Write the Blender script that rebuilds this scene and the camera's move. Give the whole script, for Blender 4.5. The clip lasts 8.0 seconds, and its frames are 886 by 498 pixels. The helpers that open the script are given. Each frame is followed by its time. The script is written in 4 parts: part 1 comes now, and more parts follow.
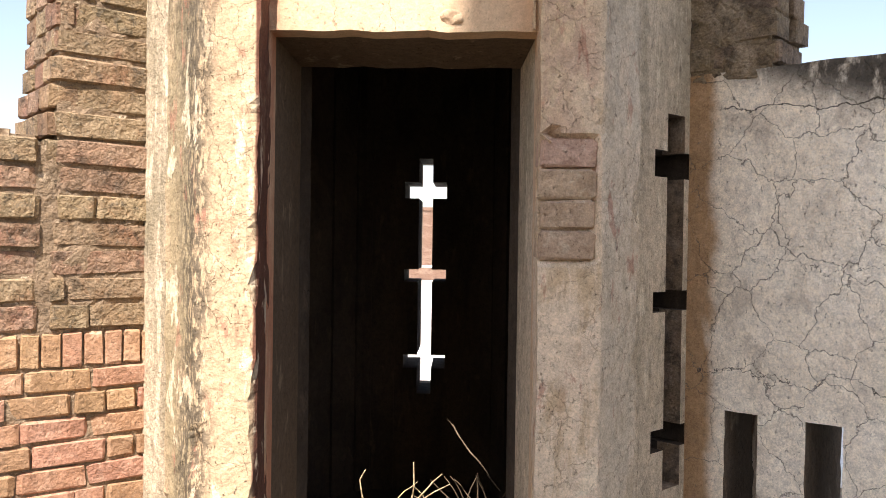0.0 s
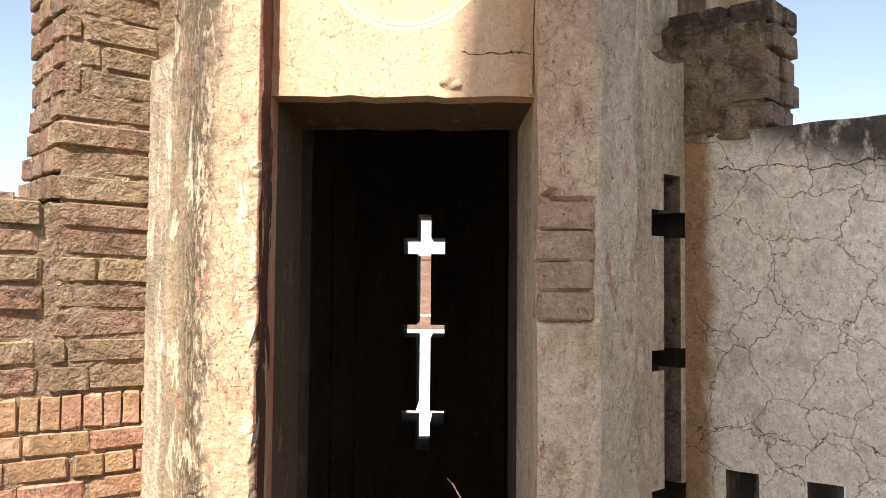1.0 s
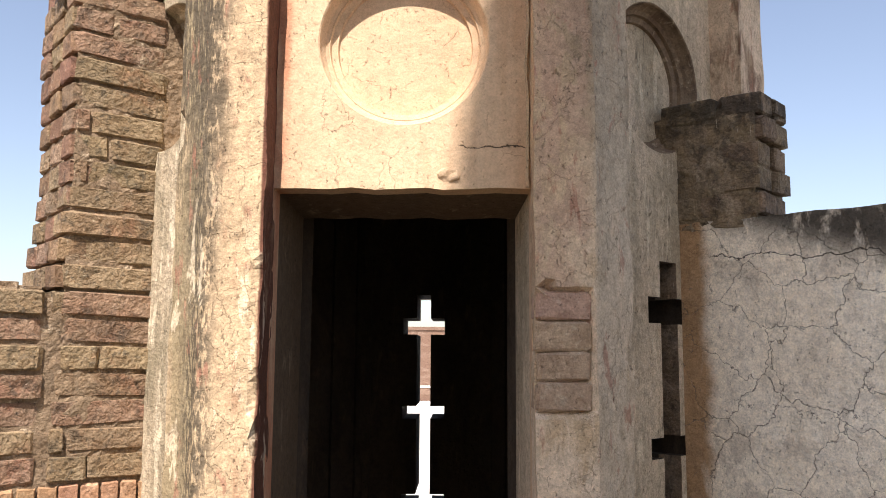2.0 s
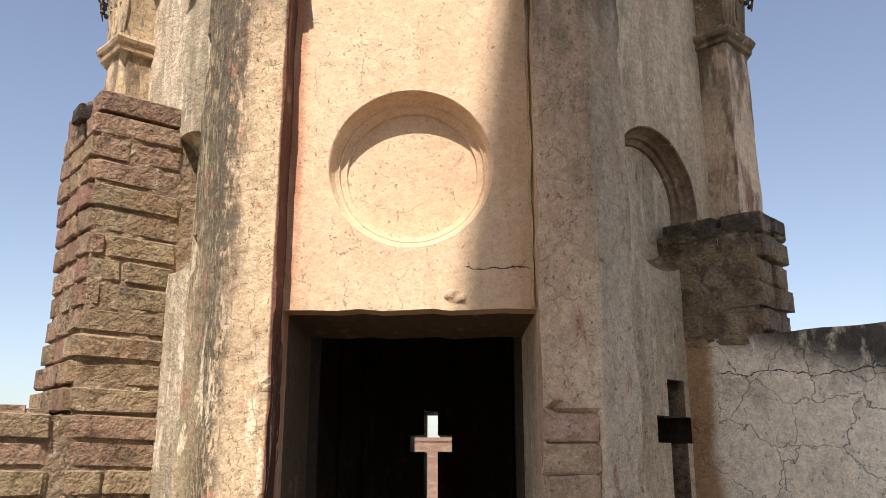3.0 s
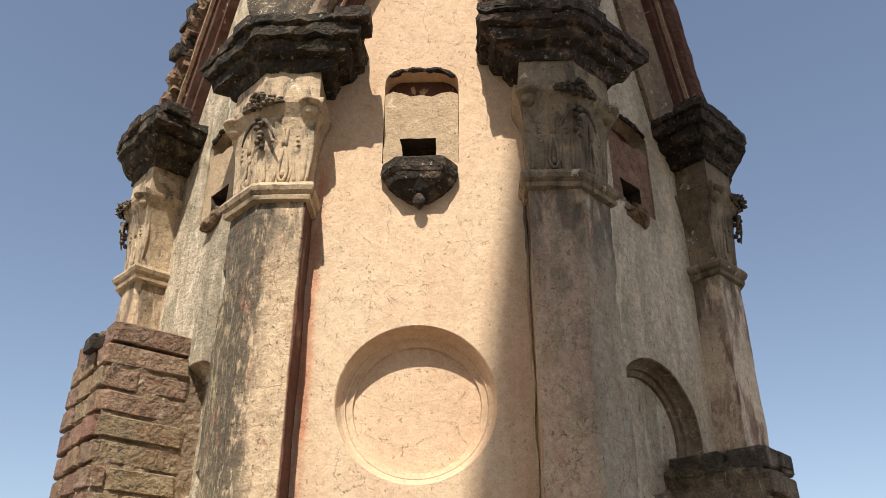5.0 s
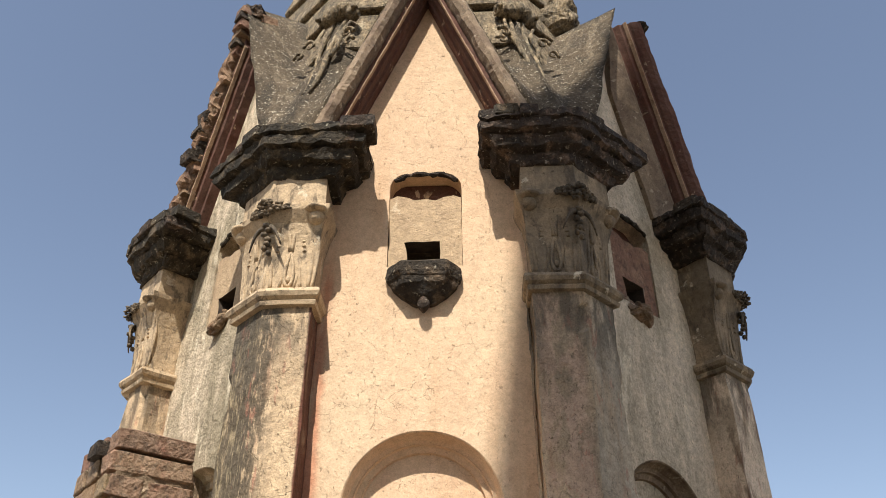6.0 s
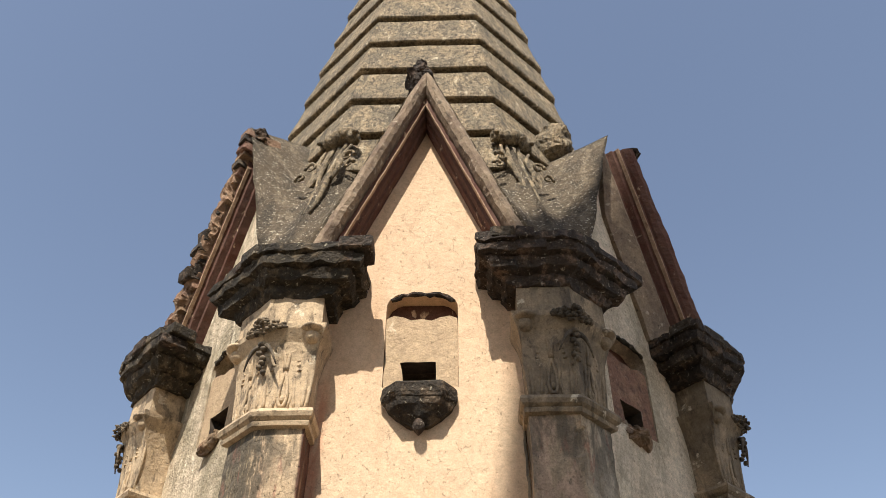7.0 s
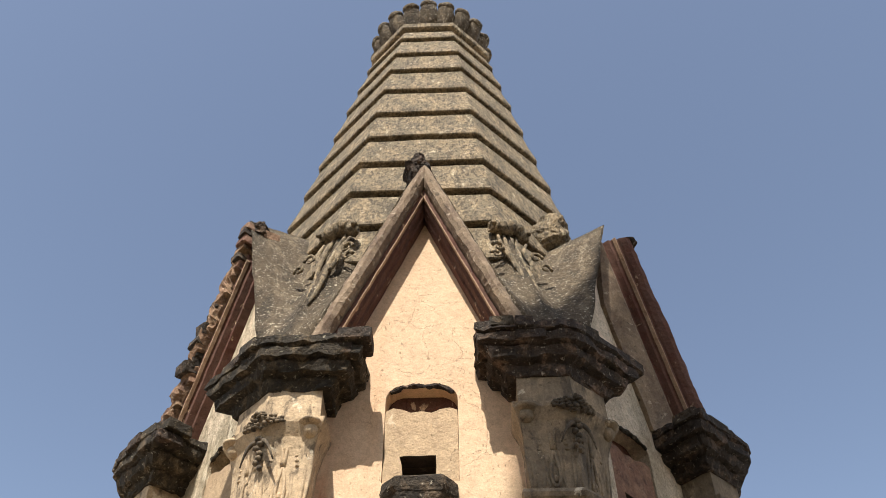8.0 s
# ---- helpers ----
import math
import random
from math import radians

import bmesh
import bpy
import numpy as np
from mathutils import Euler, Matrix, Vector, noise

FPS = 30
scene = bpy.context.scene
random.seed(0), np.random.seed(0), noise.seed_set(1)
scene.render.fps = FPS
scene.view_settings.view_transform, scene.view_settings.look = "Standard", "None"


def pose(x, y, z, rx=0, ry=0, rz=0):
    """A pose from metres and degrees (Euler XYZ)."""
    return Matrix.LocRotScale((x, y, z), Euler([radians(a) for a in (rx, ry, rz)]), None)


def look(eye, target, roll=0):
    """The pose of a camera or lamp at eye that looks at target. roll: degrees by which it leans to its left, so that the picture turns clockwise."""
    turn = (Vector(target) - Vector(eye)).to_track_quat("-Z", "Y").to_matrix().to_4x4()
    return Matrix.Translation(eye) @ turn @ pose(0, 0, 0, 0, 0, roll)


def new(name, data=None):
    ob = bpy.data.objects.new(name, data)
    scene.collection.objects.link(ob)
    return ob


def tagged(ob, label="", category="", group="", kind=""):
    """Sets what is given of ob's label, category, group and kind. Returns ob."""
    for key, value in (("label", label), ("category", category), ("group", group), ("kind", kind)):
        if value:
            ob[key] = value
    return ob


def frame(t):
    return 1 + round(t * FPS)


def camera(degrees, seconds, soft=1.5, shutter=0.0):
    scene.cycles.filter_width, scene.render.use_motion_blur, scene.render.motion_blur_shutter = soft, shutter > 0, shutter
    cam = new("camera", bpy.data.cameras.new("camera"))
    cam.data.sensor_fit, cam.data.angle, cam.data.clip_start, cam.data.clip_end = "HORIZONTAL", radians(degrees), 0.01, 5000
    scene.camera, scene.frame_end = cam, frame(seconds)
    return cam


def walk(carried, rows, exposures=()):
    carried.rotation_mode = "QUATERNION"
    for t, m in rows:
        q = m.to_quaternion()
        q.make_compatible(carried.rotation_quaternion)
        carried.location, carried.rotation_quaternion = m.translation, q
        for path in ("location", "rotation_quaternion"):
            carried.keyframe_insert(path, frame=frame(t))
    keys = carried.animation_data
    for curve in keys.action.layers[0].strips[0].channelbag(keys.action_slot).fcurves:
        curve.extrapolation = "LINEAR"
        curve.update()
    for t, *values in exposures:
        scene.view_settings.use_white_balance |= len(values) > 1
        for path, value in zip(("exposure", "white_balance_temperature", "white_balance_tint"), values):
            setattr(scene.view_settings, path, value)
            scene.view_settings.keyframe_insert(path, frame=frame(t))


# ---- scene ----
cam = camera(55.3, 8.0, soft=0.65)
PATH = [
    (0, (0.18, -2.396, 1.799), (0.131, -0.397, 1.775), 0.8),
    (0.5, (0.179, -2.406, 1.817), (0.132, -0.407, 1.844), 0.6),
    (1, (0.171, -2.418, 1.837), (0.129, -0.42, 1.926), 0.5),
    (1.2, (0.163, -2.426, 1.851), (0.126, -0.429, 1.961), 0.4),
    (2.3, (0.181, -2.462, 1.903), (0.131, -0.489, 2.226), 0.3),
    (2.5, (0.178, -2.468, 1.907), (0.128, -0.504, 2.281), 0.1),
    (3, (0.173, -2.49, 1.93), (0.117, -0.555, 2.429), -0.0),
    (3.5, (0.17, -2.507, 1.948), (0.114, -0.6, 2.546), 0.1),
    (4, (0.167, -2.532, 1.978), (0.119, -0.663, 2.69), 0.1),
    (4.5, (0.163, -2.551, 1.997), (0.111, -0.726, 2.813), 0.2),
    (5, (0.158, -2.577, 2.017), (0.107, -0.81, 2.952), 0.2),
    (5.2, (0.168, -2.584, 2.028), (0.112, -0.836, 2.997), 0.1),
    (6.3, (0.173, -2.647, 2.061), (0.106, -1.023, 3.226), 0.0),
    (6.5, (0.173, -2.648, 2.061), (0.109, -1.055, 3.269), 0.2),
    (7, (0.173, -2.649, 2.058), (0.121, -1.154, 3.386), 0.3),
    (7.5, (0.173, -2.649, 2.057), (0.127, -1.226, 3.461), -0.0),
    (8, (0.174, -2.649, 2.054), (0.13, -1.305, 3.535), -0.4),
]
walk(cam, [(t, look(eye, target, roll)) for t, eye, target, roll in PATH],
     [(0.0, 1.26, 6600, 15), (1.2, 1.08, 6600, 15), (2.5, 0.76, 6600, 15), (3.5, 0.54, 6550, 12), (4.5, 0.40, 6500, 10), (5.2, 0.47, 6500, 10), (6.5, 0.60, 6500, 10), (8.0, 0.68, 6500, 10)])


# ---- light ----
SUN = Vector((-0.18, -1.0, 1.45)).normalized()      # towards the sun
world = bpy.data.worlds.new("hazy_sky")
scene.world = world
world.use_nodes = True
wn = world.node_tree
sky = wn.nodes.new("ShaderNodeTexSky")
sky.sky_type, sky.sun_disc = "NISHITA", False
sky.sun_elevation = math.asin(SUN.z)
sky.sun_rotation = math.atan2(SUN.x, SUN.y)
sky.air_density, sky.dust_density, sky.ozone_density = 1.0, 1.2, 1.0
haze = wn.nodes.new("ShaderNodeHueSaturation")
haze.inputs["Saturation"].default_value = 0.84
wn.links.new(sky.outputs[0], haze.inputs["Color"])
wn.links.new(haze.outputs[0], wn.nodes["Background"].inputs[0])
wn.nodes["Background"].inputs[1].default_value = 0.110
sun = new("sun", bpy.data.lights.new("sun", "SUN"))
sun.data.energy, sun.data.angle, sun.data.color = 5.0, radians(0.53), (1.0, 0.95, 0.87)
sun.matrix_world = look(SUN * 30, (0, 0, 0))

# ---- materials ----


UP = (0, 0, 1)


class Nodes:
    """Short ways to add and join shader nodes."""

    def __init__(self, name):
        self.mat = bpy.data.materials.new(name)
        self.mat.use_nodes = True
        self.tree = self.mat.node_tree
        self.bsdf = self.tree.nodes["Principled BSDF"]
        self.pos = self.tree.nodes.new("ShaderNodeNewGeometry").outputs["Position"]

    def put(self, socket, value):
        if isinstance(value, bpy.types.NodeSocket):
            self.tree.links.new(value, socket)
        else:
            socket.default_value = value

    def math(self, op, a, b=0.0, clamp=False):
        n = self.tree.nodes.new("ShaderNodeMath")
        n.operation, n.use_clamp = op, clamp
        self.put(n.inputs[0], a)
        self.put(n.inputs[1], b)
        return n.outputs[0]

    def vec(self, op, a, b):
        n = self.tree.nodes.new("ShaderNodeVectorMath")
        n.operation = op
        self.put(n.inputs[0], a)
        self.put(n.inputs[1], b)
        return n.outputs["Value" if op == "DOT_PRODUCT" else "Vector"]

    def step(self, x, lo, hi):
        n = self.tree.nodes.new("ShaderNodeMapRange")
        n.interpolation_type = "SMOOTHSTEP"
        self.put(n.inputs["Value"], x)
        n.inputs["From Min"].default_value, n.inputs["From Max"].default_value = lo, hi
        return n.outputs[0]

    def noise(self, scale, detail=4.0, rough=0.6, seed=0.0, warp=0.0):
        v = self.vec("MULTIPLY", self.pos, scale if isinstance(scale, tuple) else (scale,) * 3)
        v = self.vec("ADD", v, (seed, seed * 0.37, -seed * 0.71))
        n = self.tree.nodes.new("ShaderNodeTexNoise")
        n.inputs["Scale"].default_value, n.inputs["Detail"].default_value, n.inputs["Roughness"].default_value = 1.0, detail, rough
        n.inputs["Distortion"].default_value = warp
        self.put(n.inputs["Vector"], v)
        return n

    def mix(self, fac, a, b):
        n = self.tree.nodes.new("ShaderNodeMix")
        n.data_type = "RGBA"
        self.put(n.inputs[0], fac)
        for sock, c in ((n.inputs[6], a), (n.inputs[7], b)):
            self.put(sock, c if isinstance(c, bpy.types.NodeSocket) else (*c, 1.0))
        return n.outputs[2]


def combine(k, value):
    n = k.tree.nodes.new("ShaderNodeCombineXYZ")
    for sock in n.inputs:
        k.put(sock, value)
    return n.outputs[0]


def surface(name, base, layers=(), cracks=None, relief=((60, 0.0015), (9, 0.004)), rough=0.9, vary=0.0, seed=0.0, mottle=1.0, lines=(), crack_dark=0.6):
    """A weathered mineral surface. layers: dicts of color, scale, lo, hi and amount, and band (direction, middle, half width, softness).
    cracks: cell size per metre, width, share. relief: noise scale and height in metres. vary: spread of brightness from piece to piece."""
    k = Nodes(name)
    col = k.mix(k.noise(3.0, 5, 0.65, seed + 3).outputs["Fac"], tuple(c * 0.82 for c in base), tuple(min(1, c * 1.15) for c in base))
    for n, la in enumerate(layers):
        f = k.step(k.noise(la["scale"], la.get("detail", 6), la.get("rough", 0.65), seed + 11.3 * (n + 1), la.get("warp", 0.4)).outputs["Fac"], la["lo"], la["hi"])
        if "band" in la:
            axis, mid, half, soft = la["band"]
            d = k.math("ABSOLUTE", k.math("SUBTRACT", k.vec("DOT_PRODUCT", k.pos, axis), mid))
            wob = k.math("MULTIPLY", k.math("SUBTRACT", k.noise(7.0, 4, 0.6, seed + n).outputs["Fac"], 0.5), soft * 1.5)
            f = k.math("MULTIPLY", f, k.math("SUBTRACT", 1.0, k.step(k.math("ADD", d, wob), half - soft / 2, half + soft / 2)))
        if "floor" in la:
            axis, lo, hi = la["floor"]
            f = k.math("MULTIPLY", f, k.step(k.vec("DOT_PRODUCT", k.pos, axis), lo, hi))
        col = k.mix(k.math("MULTIPLY", f, la.get("amount", 1.0)), col, la["color"])
    grain = k.step(k.noise(170.0, 4, 0.75, seed + 41).outputs["Fac"], 0.3, 0.7)
    blot = k.step(k.noise(38.0, 6, 0.75, seed + 43).outputs["Fac"], 0.28, 0.72)
    shade = k.math("ADD", k.math("MULTIPLY", grain, 0.38 * mottle), k.math("ADD", k.math("MULTIPLY", blot, 0.42 * mottle), 1.0 - 0.36 * mottle))
    pits = k.step(k.noise((85.0, 85.0, 60.0), 5, 0.7, seed + 47).outputs["Fac"], 0.61, 0.68)
    col = k.vec("MULTIPLY", col, combine(k, k.math("SUBTRACT", shade, k.math("MULTIPLY", pits, 0.42 * mottle))))
    height = None
    for n, (scale, h) in enumerate(relief):
        t = k.math("MULTIPLY", k.noise(scale, 5, 0.6, seed + 5 * n).outputs["Fac"], h)
        height = t if height is None else k.math("ADD", height, t)
    height = k.math("SUBTRACT", k.math("MULTIPLY", height, 1.35), k.math("MULTIPLY", pits, 0.003 * mottle))
    if cracks:
        size, width, share = cracks
        w = k.noise(size * 2.2, 4, 0.6, seed + 31).outputs["Color"]
        v = k.vec("ADD", k.vec("MULTIPLY", k.pos, (size,) * 3), k.vec("MULTIPLY", w, (0.5,) * 3))
        vor = k.tree.nodes.new("ShaderNodeTexVoronoi")
        vor.feature = "DISTANCE_TO_EDGE"
        vor.inputs["Scale"].default_value = 1.0
        k.put(vor.inputs["Vector"], v)
        line = k.math("SUBTRACT", 1.0, k.step(vor.outputs["Distance"], 0.0, width * size))
        line = k.math("MULTIPLY", line, k.step(k.noise(size * 0.8, 3, 0.5, seed + 17).outputs["Fac"], 1.0 - share, 1.08 - share))
        col = k.mix(k.math("MULTIPLY", line, crack_dark), col, tuple(c * 0.22 for c in base))
        height = k.math("SUBTRACT", height, k.math("MULTIPLY", line, 0.004 * crack_dark))
    for z0, wave, width, (axis, lo, hi) in lines:      # single long cracks
        wv = k.math("MULTIPLY", k.math("SUBTRACT", k.noise(5.0, 6, 0.62, seed + z0 * 3).outputs["Fac"], 0.5), wave)
        d = k.math("ABSOLUTE", k.math("SUBTRACT", k.math("SUBTRACT", k.vec("DOT_PRODUCT", k.pos, UP), z0), wv))
        run = k.vec("DOT_PRODUCT", k.pos, axis)
        line = k.math("MULTIPLY", k.math("SUBTRACT", 1.0, k.step(d, width * 0.4, width)), k.math("MULTIPLY", k.step(run, lo, lo + 0.02), k.math("SUBTRACT", 1.0, k.step(run, hi, hi + 0.02))))
        col = k.mix(k.math("MULTIPLY", line, 0.9), col, tuple(c * 0.12 for c in base))
        height = k.math("SUBTRACT", height, k.math("MULTIPLY", line, 0.006))
    if vary:
        info = k.tree.nodes.new("ShaderNodeObjectInfo").outputs["Random"]
        hsv = k.tree.nodes.new("ShaderNodeHueSaturation")
        k.put(hsv.inputs["Value"], k.math("ADD", k.math("MULTIPLY", info, 2 * vary), 1.0 - vary))
        k.put(hsv.inputs["Hue"], k.math("ADD", k.math("MULTIPLY", k.math("FRACT", k.math("MULTIPLY", info, 7.3)), 0.03), 0.487))
        k.put(hsv.inputs["Color"], col)
        col = hsv.outputs[0]
    bump = k.tree.nodes.new("ShaderNodeBump")
    bump.inputs["Strength"].default_value, bump.inputs["Distance"].default_value = 1.0, 1.0
    k.put(bump.inputs["Height"], height)
    k.put(k.bsdf.inputs["Normal"], bump.outputs[0])
    k.put(k.bsdf.inputs["Base Color"], col)
    k.bsdf.inputs["Roughness"].default_value = rough
    k.bsdf.inputs["Specular IOR Level"].default_value = 0.25
    return k.mat


DIRT, SOOT, MAROON, LIME = (0.16, 0.12, 0.08), (0.045, 0.038, 0.03), (0.11, 0.056, 0.04), (0.74, 0.64, 0.47)
M_PANEL = surface("cream_plaster", (0.60, 0.415, 0.265),
                  [dict(color=(0.63, 0.475, 0.31), scale=(2.5, 2.5, 1.2), lo=0.45, hi=0.7, amount=0.7),
                   dict(color=(0.50, 0.29, 0.155), scale=(6, 6, 0.8), lo=0.5, hi=0.75, amount=0.35),
                   dict(color=(0.46, 0.17, 0.09), scale=(9, 9, 2), lo=0.35, hi=0.6, amount=0.75, band=((1, 0, 0), -0.372, 0.03, 0.03)),
                   dict(color=DIRT, scale=40, lo=0.68, hi=0.74, amount=0.6)],
                  cracks=(6.5, 0.0009, 0.5), relief=((90, 0.0014), (14, 0.005)), seed=1, mottle=0.55, crack_dark=0.35,
                  lines=[(2.52, 0.12, 0.0022, ((1, 0, 0), 0.16, 0.39))])
M_DIAG = surface("grey_cream_plaster", (0.56, 0.45, 0.32),
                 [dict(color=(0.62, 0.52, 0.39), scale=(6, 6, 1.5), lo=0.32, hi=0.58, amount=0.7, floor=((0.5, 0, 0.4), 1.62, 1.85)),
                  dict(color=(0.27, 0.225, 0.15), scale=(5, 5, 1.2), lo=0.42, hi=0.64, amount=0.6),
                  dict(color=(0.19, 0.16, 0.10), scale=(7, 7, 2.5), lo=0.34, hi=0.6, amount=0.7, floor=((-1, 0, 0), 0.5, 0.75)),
                  dict(color=LIME, scale=(14, 14, 3.5), lo=0.56, hi=0.64, amount=0.5),
                  dict(color=SOOT, scale=(30, 30, 6), lo=0.6, hi=0.7, amount=0.45)],
                 cracks=(5, 0.0016, 0.4), relief=((80, 0.004), (20, 0.009)), seed=2, mottle=1.2)
M_PIL = surface("stained_pilaster_plaster", (0.50, 0.365, 0.225),
                [dict(color=(0.55, 0.40, 0.25), scale=(5, 5, 1.6), lo=0.5, hi=0.62, amount=0.7),
                 dict(color=(0.36, 0.20, 0.12), scale=(12, 12, 2.5), lo=0.52, hi=0.66, amount=0.6),
                 dict(color=(0.27, 0.215, 0.125), scale=(14, 14, 3.0), lo=0.22, hi=0.5, amount=0.85, band=((1, 0.2, 0), -0.625, 0.05, 0.04)),
                 dict(color=(0.08, 0.064, 0.045), scale=(95, 95, 28), lo=0.40, hi=0.54, amount=0.85, band=((1, 0.2, 0), -0.578, 0.042, 0.05)),
                 # Right-hand water stain, deepened to put the shade there into the colour.
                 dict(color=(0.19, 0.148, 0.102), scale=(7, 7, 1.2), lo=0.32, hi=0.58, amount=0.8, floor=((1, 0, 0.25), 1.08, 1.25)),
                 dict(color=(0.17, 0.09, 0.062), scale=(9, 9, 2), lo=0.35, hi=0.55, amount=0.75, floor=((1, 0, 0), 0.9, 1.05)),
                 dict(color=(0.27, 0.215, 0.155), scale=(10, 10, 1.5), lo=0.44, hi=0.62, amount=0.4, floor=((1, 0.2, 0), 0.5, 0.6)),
                 # Beige lower right plaster, paled further to paint in bounced light.
                 dict(color=(0.68, 0.54, 0.39), scale=(14, 14, 4), lo=0.36, hi=0.54, amount=0.85, floor=((1, 0, -0.4), -0.6, -0.2)),
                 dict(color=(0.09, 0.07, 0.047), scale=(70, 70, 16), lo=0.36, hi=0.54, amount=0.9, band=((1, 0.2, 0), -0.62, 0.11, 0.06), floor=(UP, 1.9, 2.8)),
                 dict(color=(0.46, 0.31, 0.22), scale=(18, 18, 8), lo=0.42, hi=0.54, amount=0.6, band=((1, 0, 0), 0.46, 0.075, 0.03), floor=(UP, 1.75, 2.1)),
                 dict(color=(0.44, 0.375, 0.28), scale=(9, 9, 1.5), lo=0.28, hi=0.52, amount=0.6, band=((1, 0, 0), 0.612, 0.06, 0.03)),
                 dict(color=(0.34, 0.15, 0.10), scale=(20, 20, 7), lo=0.58, hi=0.66, amount=0.6),
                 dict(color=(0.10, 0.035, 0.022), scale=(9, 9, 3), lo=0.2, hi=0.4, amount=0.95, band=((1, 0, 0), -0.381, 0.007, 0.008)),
                 dict(color=(0.74, 0.61, 0.43), scale=(11, 11, 4), lo=0.57, hi=0.61, amount=0.6, floor=((-0.9, 0, -1), -2.0, -1.6)),
                 dict(color=SOOT, scale=(70, 70, 30), lo=0.62, hi=0.68, amount=0.5),
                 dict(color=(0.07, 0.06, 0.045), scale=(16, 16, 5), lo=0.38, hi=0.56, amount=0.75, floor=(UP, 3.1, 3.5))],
                cracks=(8, 0.0014, 0.6), relief=((80, 0.0025), (22, 0.005)), seed=3, mottle=0.95, crack_dark=0.35)
M_GREYWALL = surface("grey_lime_plaster", (0.79, 0.69, 0.545),
                     [dict(color=(0.83, 0.745, 0.61), scale=4, lo=0.45, hi=0.62, amount=0.8),
                      dict(color=(0.44, 0.37, 0.285), scale=(9, 9, 7), lo=0.53, hi=0.66, amount=0.6),
                      dict(color=(0.36, 0.205, 0.09), scale=(8, 8, 2.5), lo=0.2, hi=0.45, amount=0.9, band=((0.766, -0.643, 0), 0.465, 0.058, 0.05)),
                      dict(color=SOOT, scale=(9, 9, 5), lo=0.36, hi=0.52, amount=0.95, floor=((0.268, -0.225, 1), 2.47, 2.62)),
                      dict(color=(0.2, 0.17, 0.13), scale=45, lo=0.63, hi=0.7, amount=0.7)],
                     cracks=(5.2, 0.0018, 0.72), relief=((90, 0.003), (18, 0.007)), seed=4, mottle=1.0, crack_dark=0.8,
                     lines=[(2.215, 0.13, 0.0022, ((0.766, -0.643, 0), 0.54, 3.0)), (1.375, 0.22, 0.0016, ((0.766, -0.643, 0), 0.45, 3.0)), (1.75, 0.4, 0.0012, ((0.766, -0.643, 0), 0.6, 3.0))])
M_OLDBRICK = surface("weathered_brown_brick", (0.255, 0.165, 0.10),
                     [dict(color=(0.31, 0.215, 0.14), scale=9, lo=0.45, hi=0.65, amount=0.7),
                      dict(color=(0.28, 0.135, 0.085), scale=5, lo=0.52, hi=0.64, amount=0.5),
                      dict(color=(0.09, 0.065, 0.043), scale=14, lo=0.50, hi=0.66, amount=0.8),
                      dict(color=(0.52, 0.42, 0.30), scale=34, lo=0.63, hi=0.7, amount=0.6),
                      dict(color=(0.29, 0.21, 0.135), scale=9, lo=0.46, hi=0.56, amount=0.55),
                      dict(color=(0.12, 0.095, 0.07), scale=30, lo=0.55, hi=0.66, amount=0.7)],
                     relief=((90, 0.008), (30, 0.016), (11, 0.02)), vary=0.15, seed=5, mottle=1.0)
M_QUOIN = surface("dark_red_brick", (0.21, 0.122, 0.077),
                  [dict(color=(0.29, 0.185, 0.115), scale=12, lo=0.45, hi=0.65, amount=0.7),
                   dict(color=(0.10, 0.065, 0.045), scale=18, lo=0.5, hi=0.66, amount=0.8),
                   dict(color=(0.48, 0.38, 0.27), scale=30, lo=0.6, hi=0.7, amount=0.6)],
                  relief=((90, 0.006), (28, 0.012)), vary=0.2, seed=22)
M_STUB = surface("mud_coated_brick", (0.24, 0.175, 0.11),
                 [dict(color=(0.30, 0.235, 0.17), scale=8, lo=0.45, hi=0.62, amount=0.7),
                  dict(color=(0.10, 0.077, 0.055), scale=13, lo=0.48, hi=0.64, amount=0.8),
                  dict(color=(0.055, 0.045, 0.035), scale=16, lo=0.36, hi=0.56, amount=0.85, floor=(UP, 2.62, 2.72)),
                  dict(color=(0.55, 0.47, 0.36), scale=(60, 60, 9), lo=0.66, hi=0.70, amount=0.7)],
                 relief=((90, 0.007), (30, 0.012), (9, 0.012)), vary=0.06, seed=23, mottle=1.2)
# Near-black tone: the room's deep shade is put into the plaster colour.
M_INSIDE = surface("deep_shade_plaster", (0.075, 0.055, 0.04),
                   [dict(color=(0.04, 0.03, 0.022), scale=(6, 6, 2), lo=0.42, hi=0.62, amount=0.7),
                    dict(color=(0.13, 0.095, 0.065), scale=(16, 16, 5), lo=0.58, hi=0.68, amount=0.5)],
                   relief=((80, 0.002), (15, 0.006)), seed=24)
M_REDBRICK = surface("red_clay_brick", (0.36, 0.20, 0.12),
                     [dict(color=(0.48, 0.30, 0.20), scale=10, lo=0.48, hi=0.66, amount=0.7),
                      dict(color=(0.22, 0.12, 0.075), scale=20, lo=0.55, hi=0.7, amount=0.6),
                      dict(color=(0.55, 0.44, 0.31), scale=30, lo=0.63, hi=0.7, amount=0.45)],
                     relief=((90, 0.004), (26, 0.007)), vary=0.16, seed=6)
M_PALEBRICK = surface("dusty_brown_brick", (0.43, 0.295, 0.205),
                      [dict(color=(0.30, 0.19, 0.13), scale=14, lo=0.48, hi=0.64, amount=0.7),
                       dict(color=(0.52, 0.41, 0.30), scale=22, lo=0.56, hi=0.66, amount=0.6)],
                      relief=((90, 0.005), (26, 0.01)), vary=0.08, seed=20)
